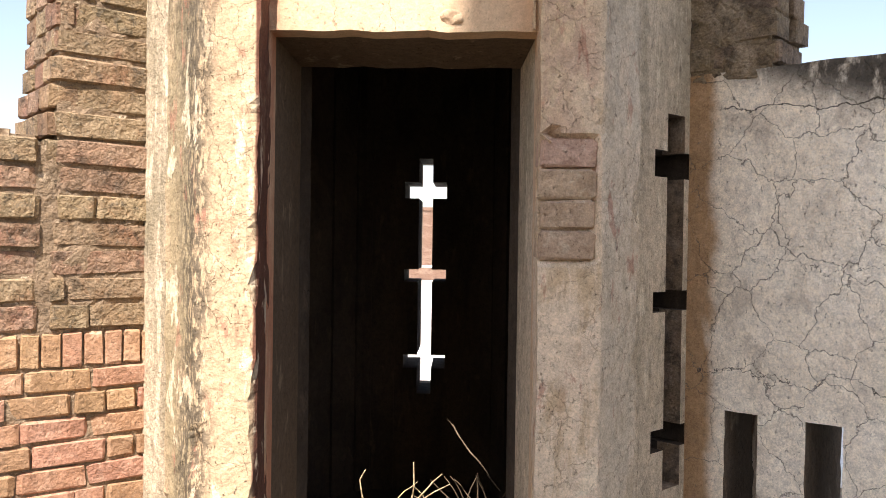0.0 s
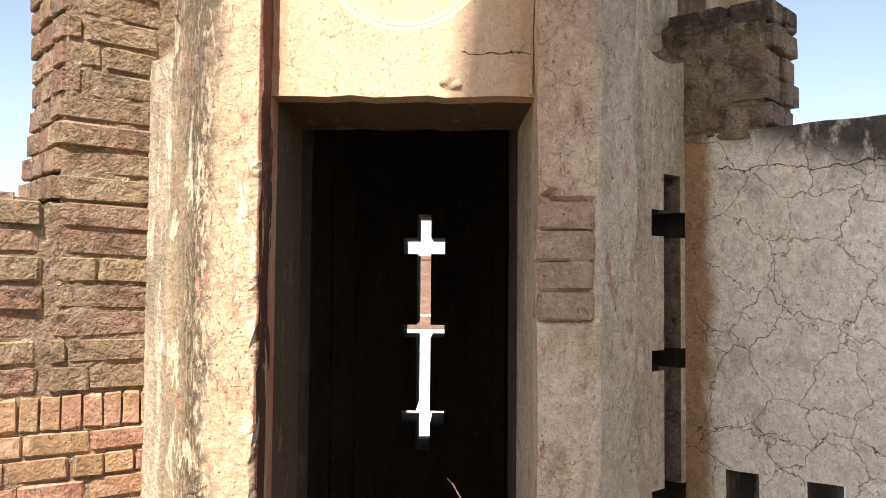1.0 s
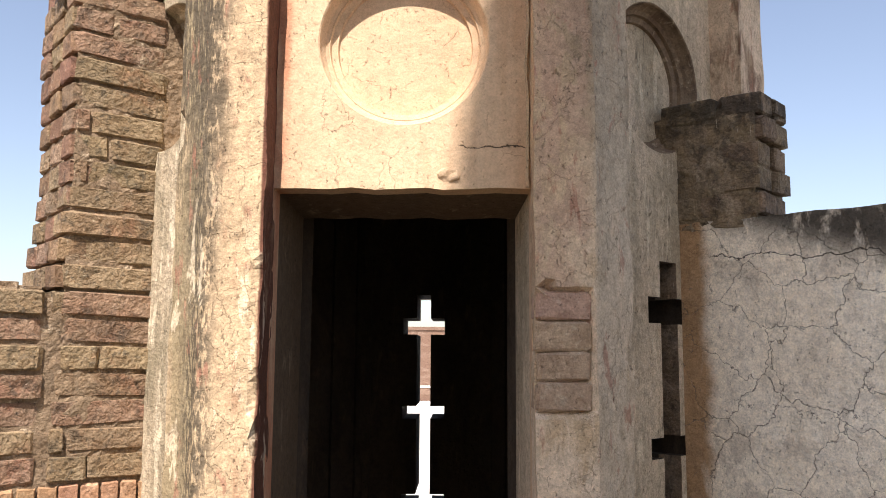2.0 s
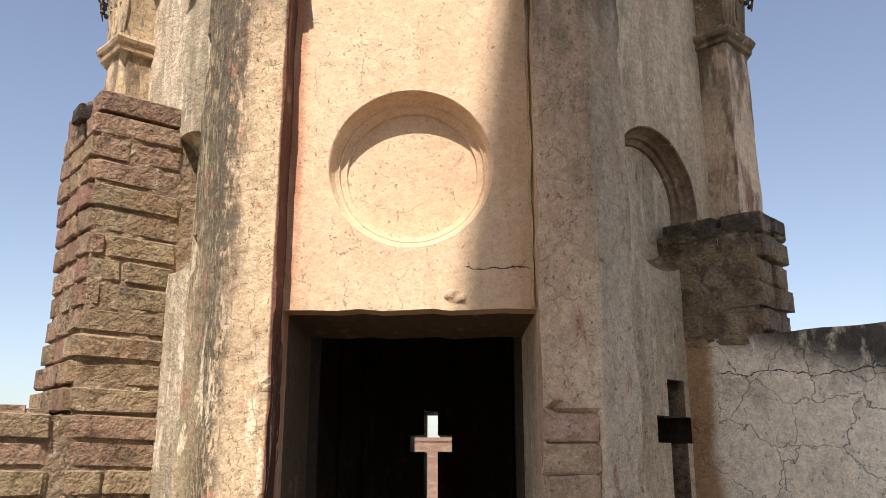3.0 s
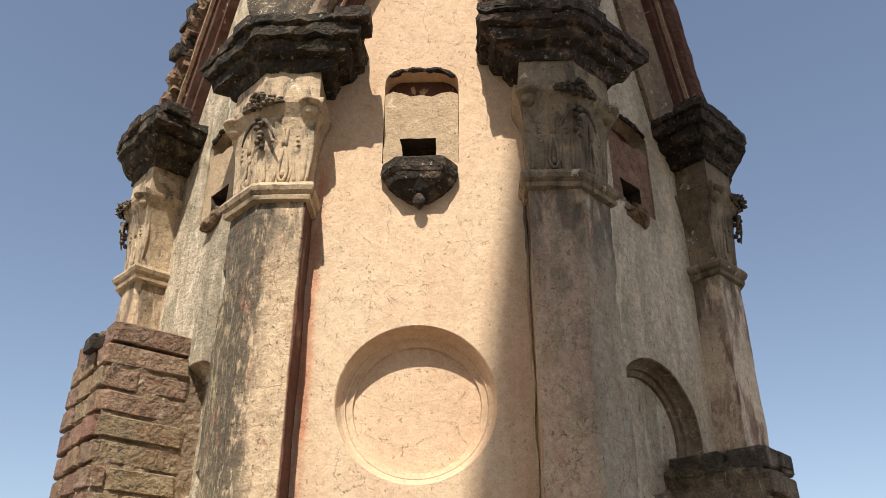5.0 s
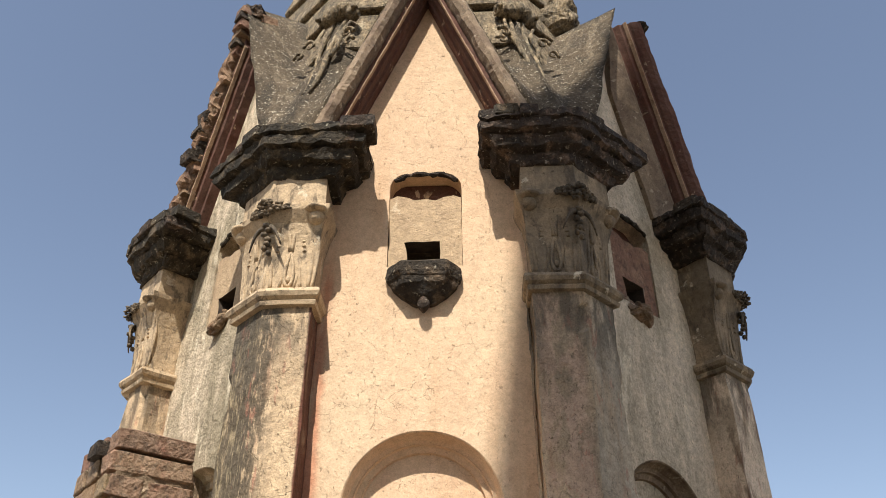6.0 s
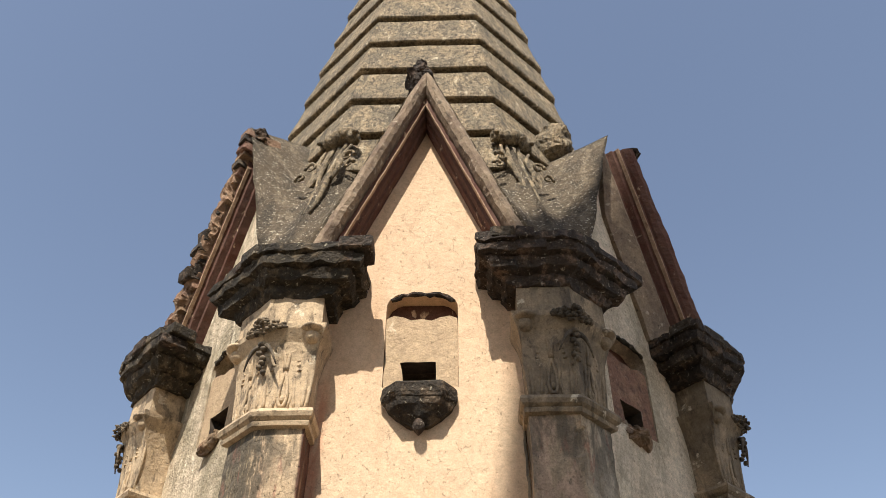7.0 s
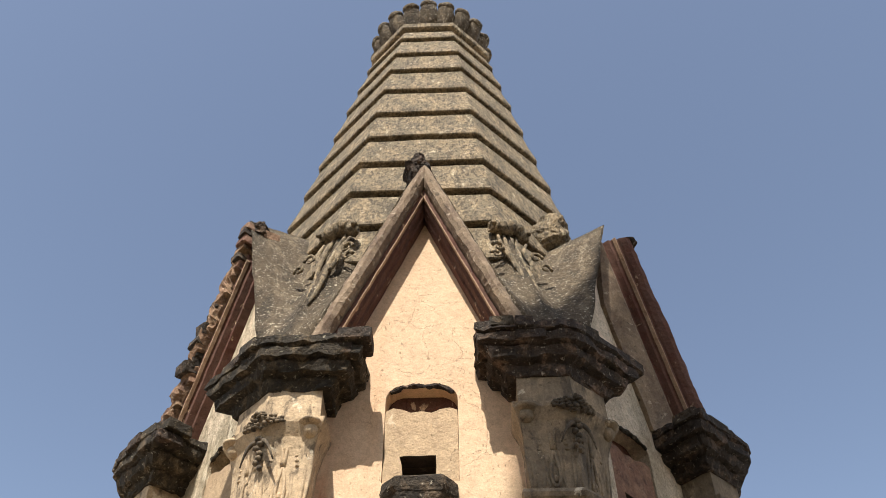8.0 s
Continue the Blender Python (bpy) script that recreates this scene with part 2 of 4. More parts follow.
M_DARKBRICK = surface("sooty_brick", (0.045, 0.033, 0.023),
                      [dict(color=(0.17, 0.115, 0.075), scale=18, lo=0.50, hi=0.64, amount=0.7),
                       dict(color=(0.03, 0.025, 0.02), scale=14, lo=0.45, hi=0.62, amount=0.75),
                       dict(color=(0.42, 0.36, 0.27), scale=60, lo=0.61, hi=0.67, amount=0.6)],
                      relief=((80, 0.008), (26, 0.018)), vary=0.2, seed=7, mottle=1.3)
M_MORTAR = surface("crumbling_lime_mortar", (0.26, 0.185, 0.118),
                   [dict(color=(0.20, 0.145, 0.095), scale=18, lo=0.45, hi=0.62, amount=0.8),
                    dict(color=(0.55, 0.44, 0.31), scale=25, lo=0.58, hi=0.68, amount=0.7)],
                   relief=((90, 0.006), (25, 0.014)), seed=8)
M_REDMORTAR = surface("pale_red_mortar", (0.40, 0.27, 0.175),
                      [dict(color=(0.26, 0.16, 0.1), scale=18, lo=0.45, hi=0.62, amount=0.7)], relief=((90, 0.005), (25, 0.008)), seed=9)
M_CARVED = surface("carved_stucco", (0.47, 0.35, 0.22),
                   # Right-hand capitals: stain, deepened so the colour also carries their shade.
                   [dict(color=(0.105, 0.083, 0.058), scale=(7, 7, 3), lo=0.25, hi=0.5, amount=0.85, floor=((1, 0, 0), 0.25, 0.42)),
                    dict(color=(0.30, 0.225, 0.145), scale=(9, 9, 4), lo=0.45, hi=0.62, amount=0.7),
                    dict(color=(0.075, 0.06, 0.045), scale=(18, 18, 7), lo=0.52, hi=0.64, amount=0.7),
                    dict(color=LIME, scale=12, lo=0.62, hi=0.68, amount=0.5)],
                   relief=((110, 0.0018), (30, 0.004)), seed=10, mottle=0.9)
M_GARLAND = surface("sooty_stucco", (0.19, 0.145, 0.095),
                    [dict(color=(0.055, 0.045, 0.034), scale=(16, 16, 10), lo=0.36, hi=0.58, amount=0.9)], relief=((110, 0.002), (30, 0.004)), seed=26)
M_MAROON = surface("flaking_maroon_paint", MAROON,
                   [dict(color=(0.10, 0.04, 0.028), scale=(10, 10, 6), lo=0.45, hi=0.65, amount=0.8),
                    dict(color=(0.55, 0.40, 0.26), scale=(20, 20, 10), lo=0.61, hi=0.68, amount=0.7)],
                   relief=((90, 0.002), (20, 0.005)), seed=11)
M_ROLL = surface("weathered_rake_stucco", (0.24, 0.175, 0.115),
                 [dict(color=(0.14, 0.095, 0.065), scale=(9, 9, 5), lo=0.42, hi=0.60, amount=0.8),
                  dict(color=(0.48, 0.40, 0.29), scale=30, lo=0.58, hi=0.68, amount=0.6),
                  dict(color=SOOT, scale=22, lo=0.58, hi=0.7, amount=0.7)],
                 relief=((90, 0.003), (22, 0.007)), seed=12)
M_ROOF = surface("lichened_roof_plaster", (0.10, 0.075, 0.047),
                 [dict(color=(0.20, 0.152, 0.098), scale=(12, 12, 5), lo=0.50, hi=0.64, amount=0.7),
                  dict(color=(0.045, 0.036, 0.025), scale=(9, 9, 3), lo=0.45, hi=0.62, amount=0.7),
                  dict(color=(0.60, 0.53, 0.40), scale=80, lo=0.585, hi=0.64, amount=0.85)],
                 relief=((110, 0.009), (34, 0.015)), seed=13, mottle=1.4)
M_SPIRE = surface("stained_spire_plaster", (0.30, 0.225, 0.135),
                  [dict(color=(0.15, 0.122, 0.082), scale=(9, 9, 5), lo=0.36, hi=0.62, amount=0.8),
                   dict(color=(0.06, 0.05, 0.037), scale=(60, 60, 26), lo=0.46, hi=0.62, amount=0.75),
                   dict(color=(0.07, 0.057, 0.04), scale=(22, 22, 3.5), lo=0.52, hi=0.66, amount=0.7),
                   dict(color=(0.55, 0.455, 0.31), scale=(26, 26, 8), lo=0.58, hi=0.70, amount=0.7)],
                  cracks=(7, 0.0015, 0.35), relief=((130, 0.006), (45, 0.012)), seed=14, mottle=1.8)
M_INFILL = surface("patched_niche_stucco", (0.43, 0.31, 0.19),
                   [dict(color=(0.30, 0.21, 0.13), scale=(9, 9, 6), lo=0.48, hi=0.66, amount=0.6),
                    dict(color=(0.58, 0.47, 0.33), scale=14, lo=0.6, hi=0.68, amount=0.6),
                    dict(color=SOOT, scale=60, lo=0.66, hi=0.7, amount=0.6)],
                   relief=((90, 0.003), (22, 0.006)), seed=19, mottle=0.7)
# Brown plaster darkened: shade of jambs and openings is put into its colour.
M_REVEAL = surface("shaded_brown_reveal", (0.12, 0.083, 0.053),
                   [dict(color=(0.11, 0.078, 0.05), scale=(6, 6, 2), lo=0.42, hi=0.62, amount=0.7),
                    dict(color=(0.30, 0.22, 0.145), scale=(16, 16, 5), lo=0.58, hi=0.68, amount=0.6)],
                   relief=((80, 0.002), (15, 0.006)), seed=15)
M_SOIL = surface("dry_earth", (0.21, 0.165, 0.115),
                 [dict(color=(0.12, 0.095, 0.065), scale=2.5, lo=0.42, hi=0.62, amount=0.7),
                  dict(color=(0.24, 0.20, 0.145), scale=20, lo=0.55, hi=0.66, amount=0.6)],
                 relief=((60, 0.008), (12, 0.02)), seed=16)
M_STRAW = surface("dry_straw", (0.55, 0.43, 0.26), [dict(color=(0.24, 0.17, 0.1), scale=25, lo=0.45, hi=0.65, amount=0.8)], relief=((120, 0.001),), rough=0.8, seed=17)
# Darker copy of the straw; the shade on these twigs is in its colour.
M_TWIG_SHADED = surface("shaded_dry_twig", (0.17, 0.125, 0.085), [dict(color=(0.08, 0.06, 0.04), scale=30, lo=0.45, hi=0.65, amount=0.8)], relief=((120, 0.001),), seed=27)
M_FARBRICK = surface("pale_red_brickwork", (0.17, 0.105, 0.075),
                     [dict(color=(0.23, 0.16, 0.12), scale=(2, 2, 5), lo=0.45, hi=0.6, amount=0.7),
                      dict(color=(0.12, 0.07, 0.05), scale=(5, 5, 12), lo=0.52, hi=0.62, amount=0.7)],
                     relief=((40, 0.004),), seed=25)
# White of the far plaster band; also paints the glare of sunlit ground.
M_WHITE = surface("whitewash_and_sun_glare", (0.80, 0.76, 0.69), [dict(color=(0.55, 0.49, 0.40), scale=3, lo=0.6, hi=0.75, amount=0.6)], relief=((60, 0.002),), seed=18)

# ---- helpers for meshes ----
RND = random.Random(7)


def finish(name, bm, material, smooth=False):
    bmesh.ops.recalc_face_normals(bm, faces=bm.faces)
    me = bpy.data.meshes.new(name)
    bm.to_mesh(me)
    bm.free()
    me.materials.append(material)
    if smooth:
        for p in me.polygons:
            p.use_smooth = True
    return me


def part(name, bm, material, parent=None, label="", smooth=False):
    """Links a bmesh as one mesh object under a thing or a part."""
    ob = new(name, finish(name, bm, material, smooth))
    if parent is not None:
        ob.parent = parent
        ob.matrix_parent_inverse = root_of(parent).inverted()
    if label:
        ob["label"] = label
    return ob


def root_of(ob):
    """The world pose of an empty or of a part under it."""
    m = ob.matrix_basis.copy()
    while ob.parent is not None:
        m = ob.parent.matrix_basis @ ob.matrix_parent_inverse @ m
        ob = ob.parent
    return m


def line_openings(ob, face, inside, material):
    """Gives the walls of openings in a plate a lining of their own."""
    ob.data.materials.append(material)
    slot = len(ob.data.materials) - 1
    for p in ob.data.polygons:
        q = p.center.to_2d() - face.mid
        if abs(p.normal.to_2d().dot(face.n)) < 0.5 and inside(q.dot(face.u), p.center.z):
            p.material_index = slot


def thing(name, at, label, category, group="", kind=""):
    ob = new(name)
    ob.empty_display_size = 0.2
    ob.matrix_basis = Matrix.Translation(at)
    return tagged(ob, label, category, group, kind)


def shake(bm, amp, scale=9.0, fine=0.0):
    for v in bm.verts:
        p = v.co
        v.co = p + noise.noise_vector(p * scale) * amp + noise.noise_vector(p * 60) * fine


def loops_to_solid(bm, rings, caps=True):
    """Bridges closed rings of equal length."""
    made = [[bm.verts.new(p) for p in ring] for ring in rings]
    n = len(made[0])
    for a, b in zip(made, made[1:]):
        for i in range(n):
            bm.faces.new((a[i], a[(i + 1) % n], b[(i + 1) % n], b[i]))
    if caps:
        bm.faces.new(made[0][::-1])
        bm.faces.new(made[-1])
    return made


def split_path(points, step):
    """Points along a closed or open polyline, no further apart than step."""
    out = []
    for a, b in zip(points, points[1:]):
        a, b = Vector(a), Vector(b)
        n = max(1, math.ceil((b - a).length / step))
        out += [a.lerp(b, i / n) for i in range(n)]
    return out + [Vector(points[-1])]


def ragged(loop, step, amp, scale=14.0, seed=0.0):
    """A closed loop of (u, z), cut finer and made uneven."""
    pts = split_path([(*p, 0) for p in loop] + [(*loop[0], 0)], step)[:-1]
    return [(p + noise.noise_vector(p * scale + Vector((seed, 0, seed))) * amp).to_2d() for p in pts]


def tube(bm, points, radii, sides=6):
    rings = []
    pts = [Vector(p) for p in points]
    for i, p in enumerate(pts):
        d = (pts[min(i + 1, len(pts) - 1)] - pts[max(i - 1, 0)]).normalized()
        a = d.orthogonal().normalized()
        b = d.cross(a)
        r = radii[i] if isinstance(radii, (list, tuple)) else radii
        rings.append([p + (a * math.cos(t) + b * math.sin(t)) * r for t in (2 * math.pi * k / sides for k in range(sides))])
    # keep the rings from twisting
    for i in range(1, len(rings)):
        best = min(range(sides), key=lambda s: (rings[i][s] - rings[i - 1][0]).length)
        rings[i] = rings[i][best:] + rings[i][:best]
    loops_to_solid(bm, rings)


def blob(bm, at, size, turn=None, sub=2):
    m = Matrix.Translation(at) @ (turn or Matrix.Identity(4)) @ Matrix.Diagonal((*size, 1))
    bmesh.ops.create_icosphere(bm, subdivisions=sub, radius=1.0, matrix=m)


# ---- bricks: a few worn shapes, shared ----
BRICKS = {}


def brick_mesh(material, kind):
    key = (material.name, kind)
    if key not in BRICKS:
        rnd = random.Random(100 + kind)
        bm = bmesh.new()
        bmesh.ops.create_cube(bm, size=1.0)
        bmesh.ops.bevel(bm, geom=list(bm.edges), offset=0.05 + 0.04 * rnd.random(), segments=1, affect="EDGES", clamp_overlap=True)
        for v in bm.verts:
            v.co += Vector((rnd.uniform(-0.03, 0.03), rnd.uniform(-0.045, 0.045), rnd.uniform(-0.05, 0.05)))
        BRICKS[key] = finish("brick", bm, material)
    return BRICKS[key]


def lay(parent, material, at, along, out, size, name="brick"):
    """One brick: its middle, the way it runs, the way it faces, and length, depth and height."""
    ob = new(name, brick_mesh(material, RND.randrange(9)))
    x = Vector(along).normalized()
    y = Vector(out).normalized()
    y = (y - x * x.dot(y)).normalized()
    z = x.cross(y)
    if z.z < 0:
        z = -z
    tilt = Matrix.Rotation(RND.uniform(-0.02, 0.02), 4, y) @ Matrix.Rotation(RND.uniform(-0.02, 0.02), 4, z)
    turn = Matrix((x, y, z)).transposed().to_4x4()
    ob.parent = parent
    ob.matrix_parent_inverse = root_of(parent).inverted()
    ob.matrix_basis = Matrix.Translation(at) @ tilt @ turn @ Matrix.Diagonal((*size, 1))
    return ob


# ---- the turret: plan of eight faces ----
GROUND = 0.2
CORNERS = [Vector(c) for c in ((-0.55, -0.12), (0.55, -0.12), (1.30, 0.63), (1.30, 1.73), (0.55, 2.48), (-0.55, 2.48), (-1.30, 1.73), (-1.30, 0.63))]
AXIS = Vector((-0.045, 1.18))
PROUD, PIL = 0.12, 0.17


class Face:
    def __init__(self, i):
        a, b = CORNERS[i], CORNERS[(i + 1) % 8]
        self.u = (b - a).normalized()
        self.n = Vector((self.u.y, -self.u.x))
        self.mid = (a + b) / 2 - self.n * PROUD
        self.half = (b - a).length / 2

    def at(self, u, v, z):
        """Along the face, out of it, and up."""
        p = self.mid + self.u * u + self.n * v
        return Vector((p.x, p.y, z))


FACES = [Face(i) for i in range(8)]
turret = thing("church_turret", (0, 1.18, GROUND), "octagonal plastered church turret with gables and a stepped spire", "turret")


def plate(bm, face, outer, holes, v0, v1, front=True, back=True, mitre=0.0):
    """A slab of wall between two depths, with openings through it. mitre: its half width at depth 0, cut back for the corner's angle."""
    loops = [outer, *holes]
    sides = []
    for v, wanted in ((v1, front), (v0, back)):
        edges, rings = [], []
        for loop in loops:
            lim = mitre + v * math.tan(math.pi / 8) if mitre and loop is outer else 9.0 * 9
            ring = [bm.verts.new(face.at(max(-lim, min(lim, u)), v, z)) for u, z in loop]
            rings.append(ring)
            if wanted:
                edges += [bm.edges.new((ring[i], ring[(i + 1) % len(ring)])) for i in range(len(ring))]
        if wanted:
            bmesh.ops.triangle_fill(bm, use_beauty=True, use_dissolve=False, edges=edges, normal=(face.n.x, face.n.y, 0))
        sides.append(rings)
    for ra, rb in zip(*sides):
        n = len(ra)
        for i in range(n):
            bm.faces.new((ra[i], ra[(i + 1) % n], rb[(i + 1) % n], rb[i]))


def circle(r, z, n=112):
    return [(r * math.cos(2 * math.pi * i / n), z + r * math.sin(2 * math.pi * i / n)) for i in range(n)]


LINTEL, ROUND_Z, ROUND_R = 2.385, 2.838, 0.256
WALL_T = 0.41


def slit_loop(mid, broad=0.0):
    """The arrow slit: one shaft with three pairs of arms."""
    s, a = 0.036, 0.108
    right = [(s, 1.0)]
    for lo, hi in ((1.13, 1.20), (1.575, 1.64), (2.005, 2.09)):
        right += [(s, lo), (a, lo), (a, hi), (s, hi)]
    right += [(s, 2.21)]
    wide = [(u if u > s else u + broad, z) for u, z in right]
    return [(mid + u, z) for u, z in wide + [(-u, z) for u, z in reversed(right)]]


def niche_loop(w=0.141, lo=3.735, hi=4.18):
    r = 0.075
    pts = [(-w, lo), (w, lo), (w, hi - r * 1.2)]
    pts += [(w - r + r * math.cos(t), hi - r + r * 0.95 * math.sin(t)) for t in (0.2, 0.6, 1.0, 1.35)]
    pts += [(-(w - r) + r * math.cos(t), hi - r + r * 0.95 * math.sin(t)) for t in (1.8, 2.15, 2.55, 2.95)]
    return pts + [(-w, hi - r * 1.2)]


def build_face(i, door=False, slit=False):
    f = FACES[i]
    w = f.half - PROUD * math.tan(math.pi / 8) - 0.002
    base = LINTEL if door else GROUND
    outline = [(-w, base), (w, base), (w, 4.40), (0.0, 5.40), (-w, 4.40)]
    if door:
        d = 0.38
        outline = [(-w, GROUND), (-d, GROUND), (-d, LINTEL), *[(x, LINTEL + 0.004 * math.sin(x * 31) + 0.007 * noise.noise((x * 14, 0, 3))) for x in (-0.3, -0.22, -0.15, -0.08, 0.0, 0.07, 0.12, 0.2, 0.28)],
                   (d, LINTEL), (d, GROUND), (w, GROUND), (w, 4.40), (0.0, 5.40), (-w, 4.40)]
    if i == 1:
        outline = [(-w, base), (w, base), (w, 4.40), (0.06, 5.24), (-0.30, 4.34), (-w, 4.27)]
    if i == 7:
        outline = [(-w, base), (w, base), (w, 4.27), (0.32, 4.34), (0.0, 5.34), (-w, 4.40)]
    cut = [slit_loop(0.018, 0.03 if i == 1 else 0.0)] if slit else []
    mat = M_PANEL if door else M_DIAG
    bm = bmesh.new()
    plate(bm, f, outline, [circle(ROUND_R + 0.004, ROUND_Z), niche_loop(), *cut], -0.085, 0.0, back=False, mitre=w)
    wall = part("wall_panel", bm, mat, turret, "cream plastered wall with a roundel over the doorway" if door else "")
    if slit:
        # Brown shaft and near-black arms: the slit's depth of shade as lining colour.
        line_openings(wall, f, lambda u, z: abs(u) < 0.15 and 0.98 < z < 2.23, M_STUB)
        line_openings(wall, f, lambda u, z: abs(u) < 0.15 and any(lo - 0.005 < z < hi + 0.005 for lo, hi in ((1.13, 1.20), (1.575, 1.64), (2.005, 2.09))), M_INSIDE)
    bm = bmesh.new()
    plate(bm, f, outline, [[(-0.062, 3.74), (0.055, 3.74), (0.055, 3.85), (-0.075, 3.85)], *cut], -0.345 if door else -WALL_T, -0.085, mitre=w)
    if door:      # the soffit drops towards the room
        for v in bm.verts:
            if v.co.y > 0.3 and abs(v.co.z - LINTEL) < 0.03:
                v.co.z -= 0.034
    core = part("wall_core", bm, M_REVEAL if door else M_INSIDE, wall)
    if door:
        # Right jamb in paler plaster: the light it catches is painted in.
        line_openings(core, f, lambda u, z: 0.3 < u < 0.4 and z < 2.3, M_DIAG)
    # roundel: floor disc and stepped moulding
    bm = bmesh.new()
    ring = [bm.verts.new(f.at(x, -0.08, z)) for x, z in circle(0.215, ROUND_Z)]
    bm.faces.new(ring)
    part("roundel_disc", bm, mat, wall)
    bm = bmesh.new()
    prof = [(0.263, -0.012), (0.2605, 0.0), (0.256, -0.004), (0.253, -0.022), (0.244, -0.042), (0.234, -0.050), (0.231, -0.049), (0.228, -0.062), (0.214, -0.067), (0.209, -0.068), (0.206, -0.082)]
    rows = []
    for r, v in prof:
        rows.append([bm.verts.new(f.at(x, v + 0.0015 * noise.noise((x * 20, z * 20, i)), z)) for x, z in circle(r + 0.0, ROUND_Z)])
    for a, b in zip(rows, rows[1:]):
        for k in range(112):
            bm.faces.new((a[k], a[(k + 1) % 112], b[(k + 1) % 112], b[k]))
    part("roundel_moulding", bm, M_ROLL if i == 1 else mat, wall)
    # walled-up niche: thin infill broken at the top, a square hole and a maroon back
    bm = bmesh.new()
    fill = [(-0.138, 3.736), (0.138, 3.736), (0.138, 4.055), (0.11, 4.068), (0.07, 4.06), (0.04, 4.045), (0.0, 4.052), (-0.04, 4.045), (-0.07, 4.06), (-0.11, 4.07), (-0.138, 4.055)]
    hole = [(-0.066, 3.748), (0.057, 3.748), (0.057, 3.85), (-0.08, 3.85), (-0.07, 3.815)]
    plate(bm, f, ragged(fill, 0.03, 0.004, seed=i), [ragged(hole, 0.02, 0.004, 20, seed=i)], -0.085, -0.007)
    infill = part("niche_infill", bm, M_INFILL if door or i == 7 else M_QUOIN, wall, "patched stucco infill with a square hole")
    # Near-black lining carries the shade within the hole.
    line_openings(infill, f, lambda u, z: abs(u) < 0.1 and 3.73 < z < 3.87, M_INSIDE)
    bm = bmesh.new()
    plate(bm, f, [(x * 0.985, 4.04 + (z - 4.04) * 0.98) for x, z in niche_loop(lo=4.02)], [], -0.085, -0.079, back=False)
    part("niche_back", bm, M_MAROON, wall)
    bm = bmesh.new()
    lip = [(-0.125, 4.125), (-0.07, 4.155), (0.0, 4.16), (0.07, 4.155), (0.125, 4.125)]
    tube(bm, [f.at(u, -0.002, z + 0.012) for u, z in [p.to_2d() for p in split_path([(*q, 0) for q in lip], 0.012)]], 0.009, 7)
    shake(bm, 0.008, 40, 0.004)
    part("broken_lip", bm, M_DARKBRICK, wall)
    if not door:      # the shelf has fallen, rubble is left round the hole
        bm = bmesh.new()
        blob(bm, f.at(-0.02, -0.035, 3.70), (0.10, 0.055, 0.06) if abs(f.n.x) < 0.1 else (0.075, 0.075, 0.06), None, 4)
        shake(bm, 0.045, 13, 0.014)
        part("rubble", bm, M_OLDBRICK, wall, "broken brick rubble under the hole")
        return wall
    # shelf with a faceted bracket and a knob
    bm = bmesh.new()
    def half_ring(r, z, dz=0.0):
        pts = [(-r, -0.01), (-r, 0.03), (-r * 0.62, 0.085 * r / 0.135), (r * 0.62, 0.085 * r / 0.135), (r, 0.03), (r, -0.01)]
        return [f.at(u, v, z + dz) for u, v in pts]
    rings = [half_ring(0.128, 3.712), half_ring(0.136, 3.705), half_ring(0.138, 3.672), half_ring(0.130, 3.655), half_ring(0.124, 3.65), half_ring(0.112, 3.625), half_ring(0.08, 3.59), half_ring(0.045, 3.565), half_ring(0.03, 3.557)]
    loops_to_solid(bm, rings)
    bmesh.ops.subdivide_edges(bm, edges=list(bm.edges), cuts=1)
    shake(bm, 0.006, 22, 0.003)
    shelf = part("niche_shelf", bm, M_DARKBRICK, wall, "broken stone shelf on a tapered bracket")
    bm = bmesh.new()
    prof = [(0.004, 3.52), (0.016, 3.535), (0.024, 3.55), (0.021, 3.565), (0.012, 3.58)]
    loops_to_solid(bm, [[f.at(r * math.cos(t), 0.034 + r * math.sin(t), z) for t in (2 * math.pi * k / 10 for k in range(10))] for r, z in prof])
    part("knob", bm, M_DARKBRICK, shelf, smooth=True)
    return wall


walls = [build_face(i, door=(i == 0), slit=(i in (1, 4))) for i in range(8)]

# bead of plaster where the front panel meets the pilaster
bm = bmesh.new()
loops_to_solid(bm, [[FACES[0].at(0.366 + a, b, 2.39 + 1.16 * k / 90) for a, b in ((0, -0.004), (0.001, 0.009), (0.008, 0.011), (0.010, -0.004))] for k in range(91)])
shake(bm, 0.006, 14, 0.002)
part("plaster_bead", bm, M_PIL, walls[0])

# inside: floor, and an unseen ceiling added to close and darken the room
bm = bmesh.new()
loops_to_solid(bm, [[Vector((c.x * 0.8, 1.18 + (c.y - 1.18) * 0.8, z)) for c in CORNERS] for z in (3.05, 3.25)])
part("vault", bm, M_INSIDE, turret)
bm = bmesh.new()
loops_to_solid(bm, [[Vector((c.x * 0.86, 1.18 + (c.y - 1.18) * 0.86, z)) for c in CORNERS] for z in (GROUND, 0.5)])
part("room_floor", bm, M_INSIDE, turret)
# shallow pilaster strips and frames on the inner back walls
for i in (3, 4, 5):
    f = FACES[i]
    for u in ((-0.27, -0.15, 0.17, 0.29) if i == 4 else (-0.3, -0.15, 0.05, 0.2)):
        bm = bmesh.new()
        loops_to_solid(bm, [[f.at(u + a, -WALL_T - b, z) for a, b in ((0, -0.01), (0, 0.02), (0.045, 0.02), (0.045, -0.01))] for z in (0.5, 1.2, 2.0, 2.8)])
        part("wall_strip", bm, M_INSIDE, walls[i])


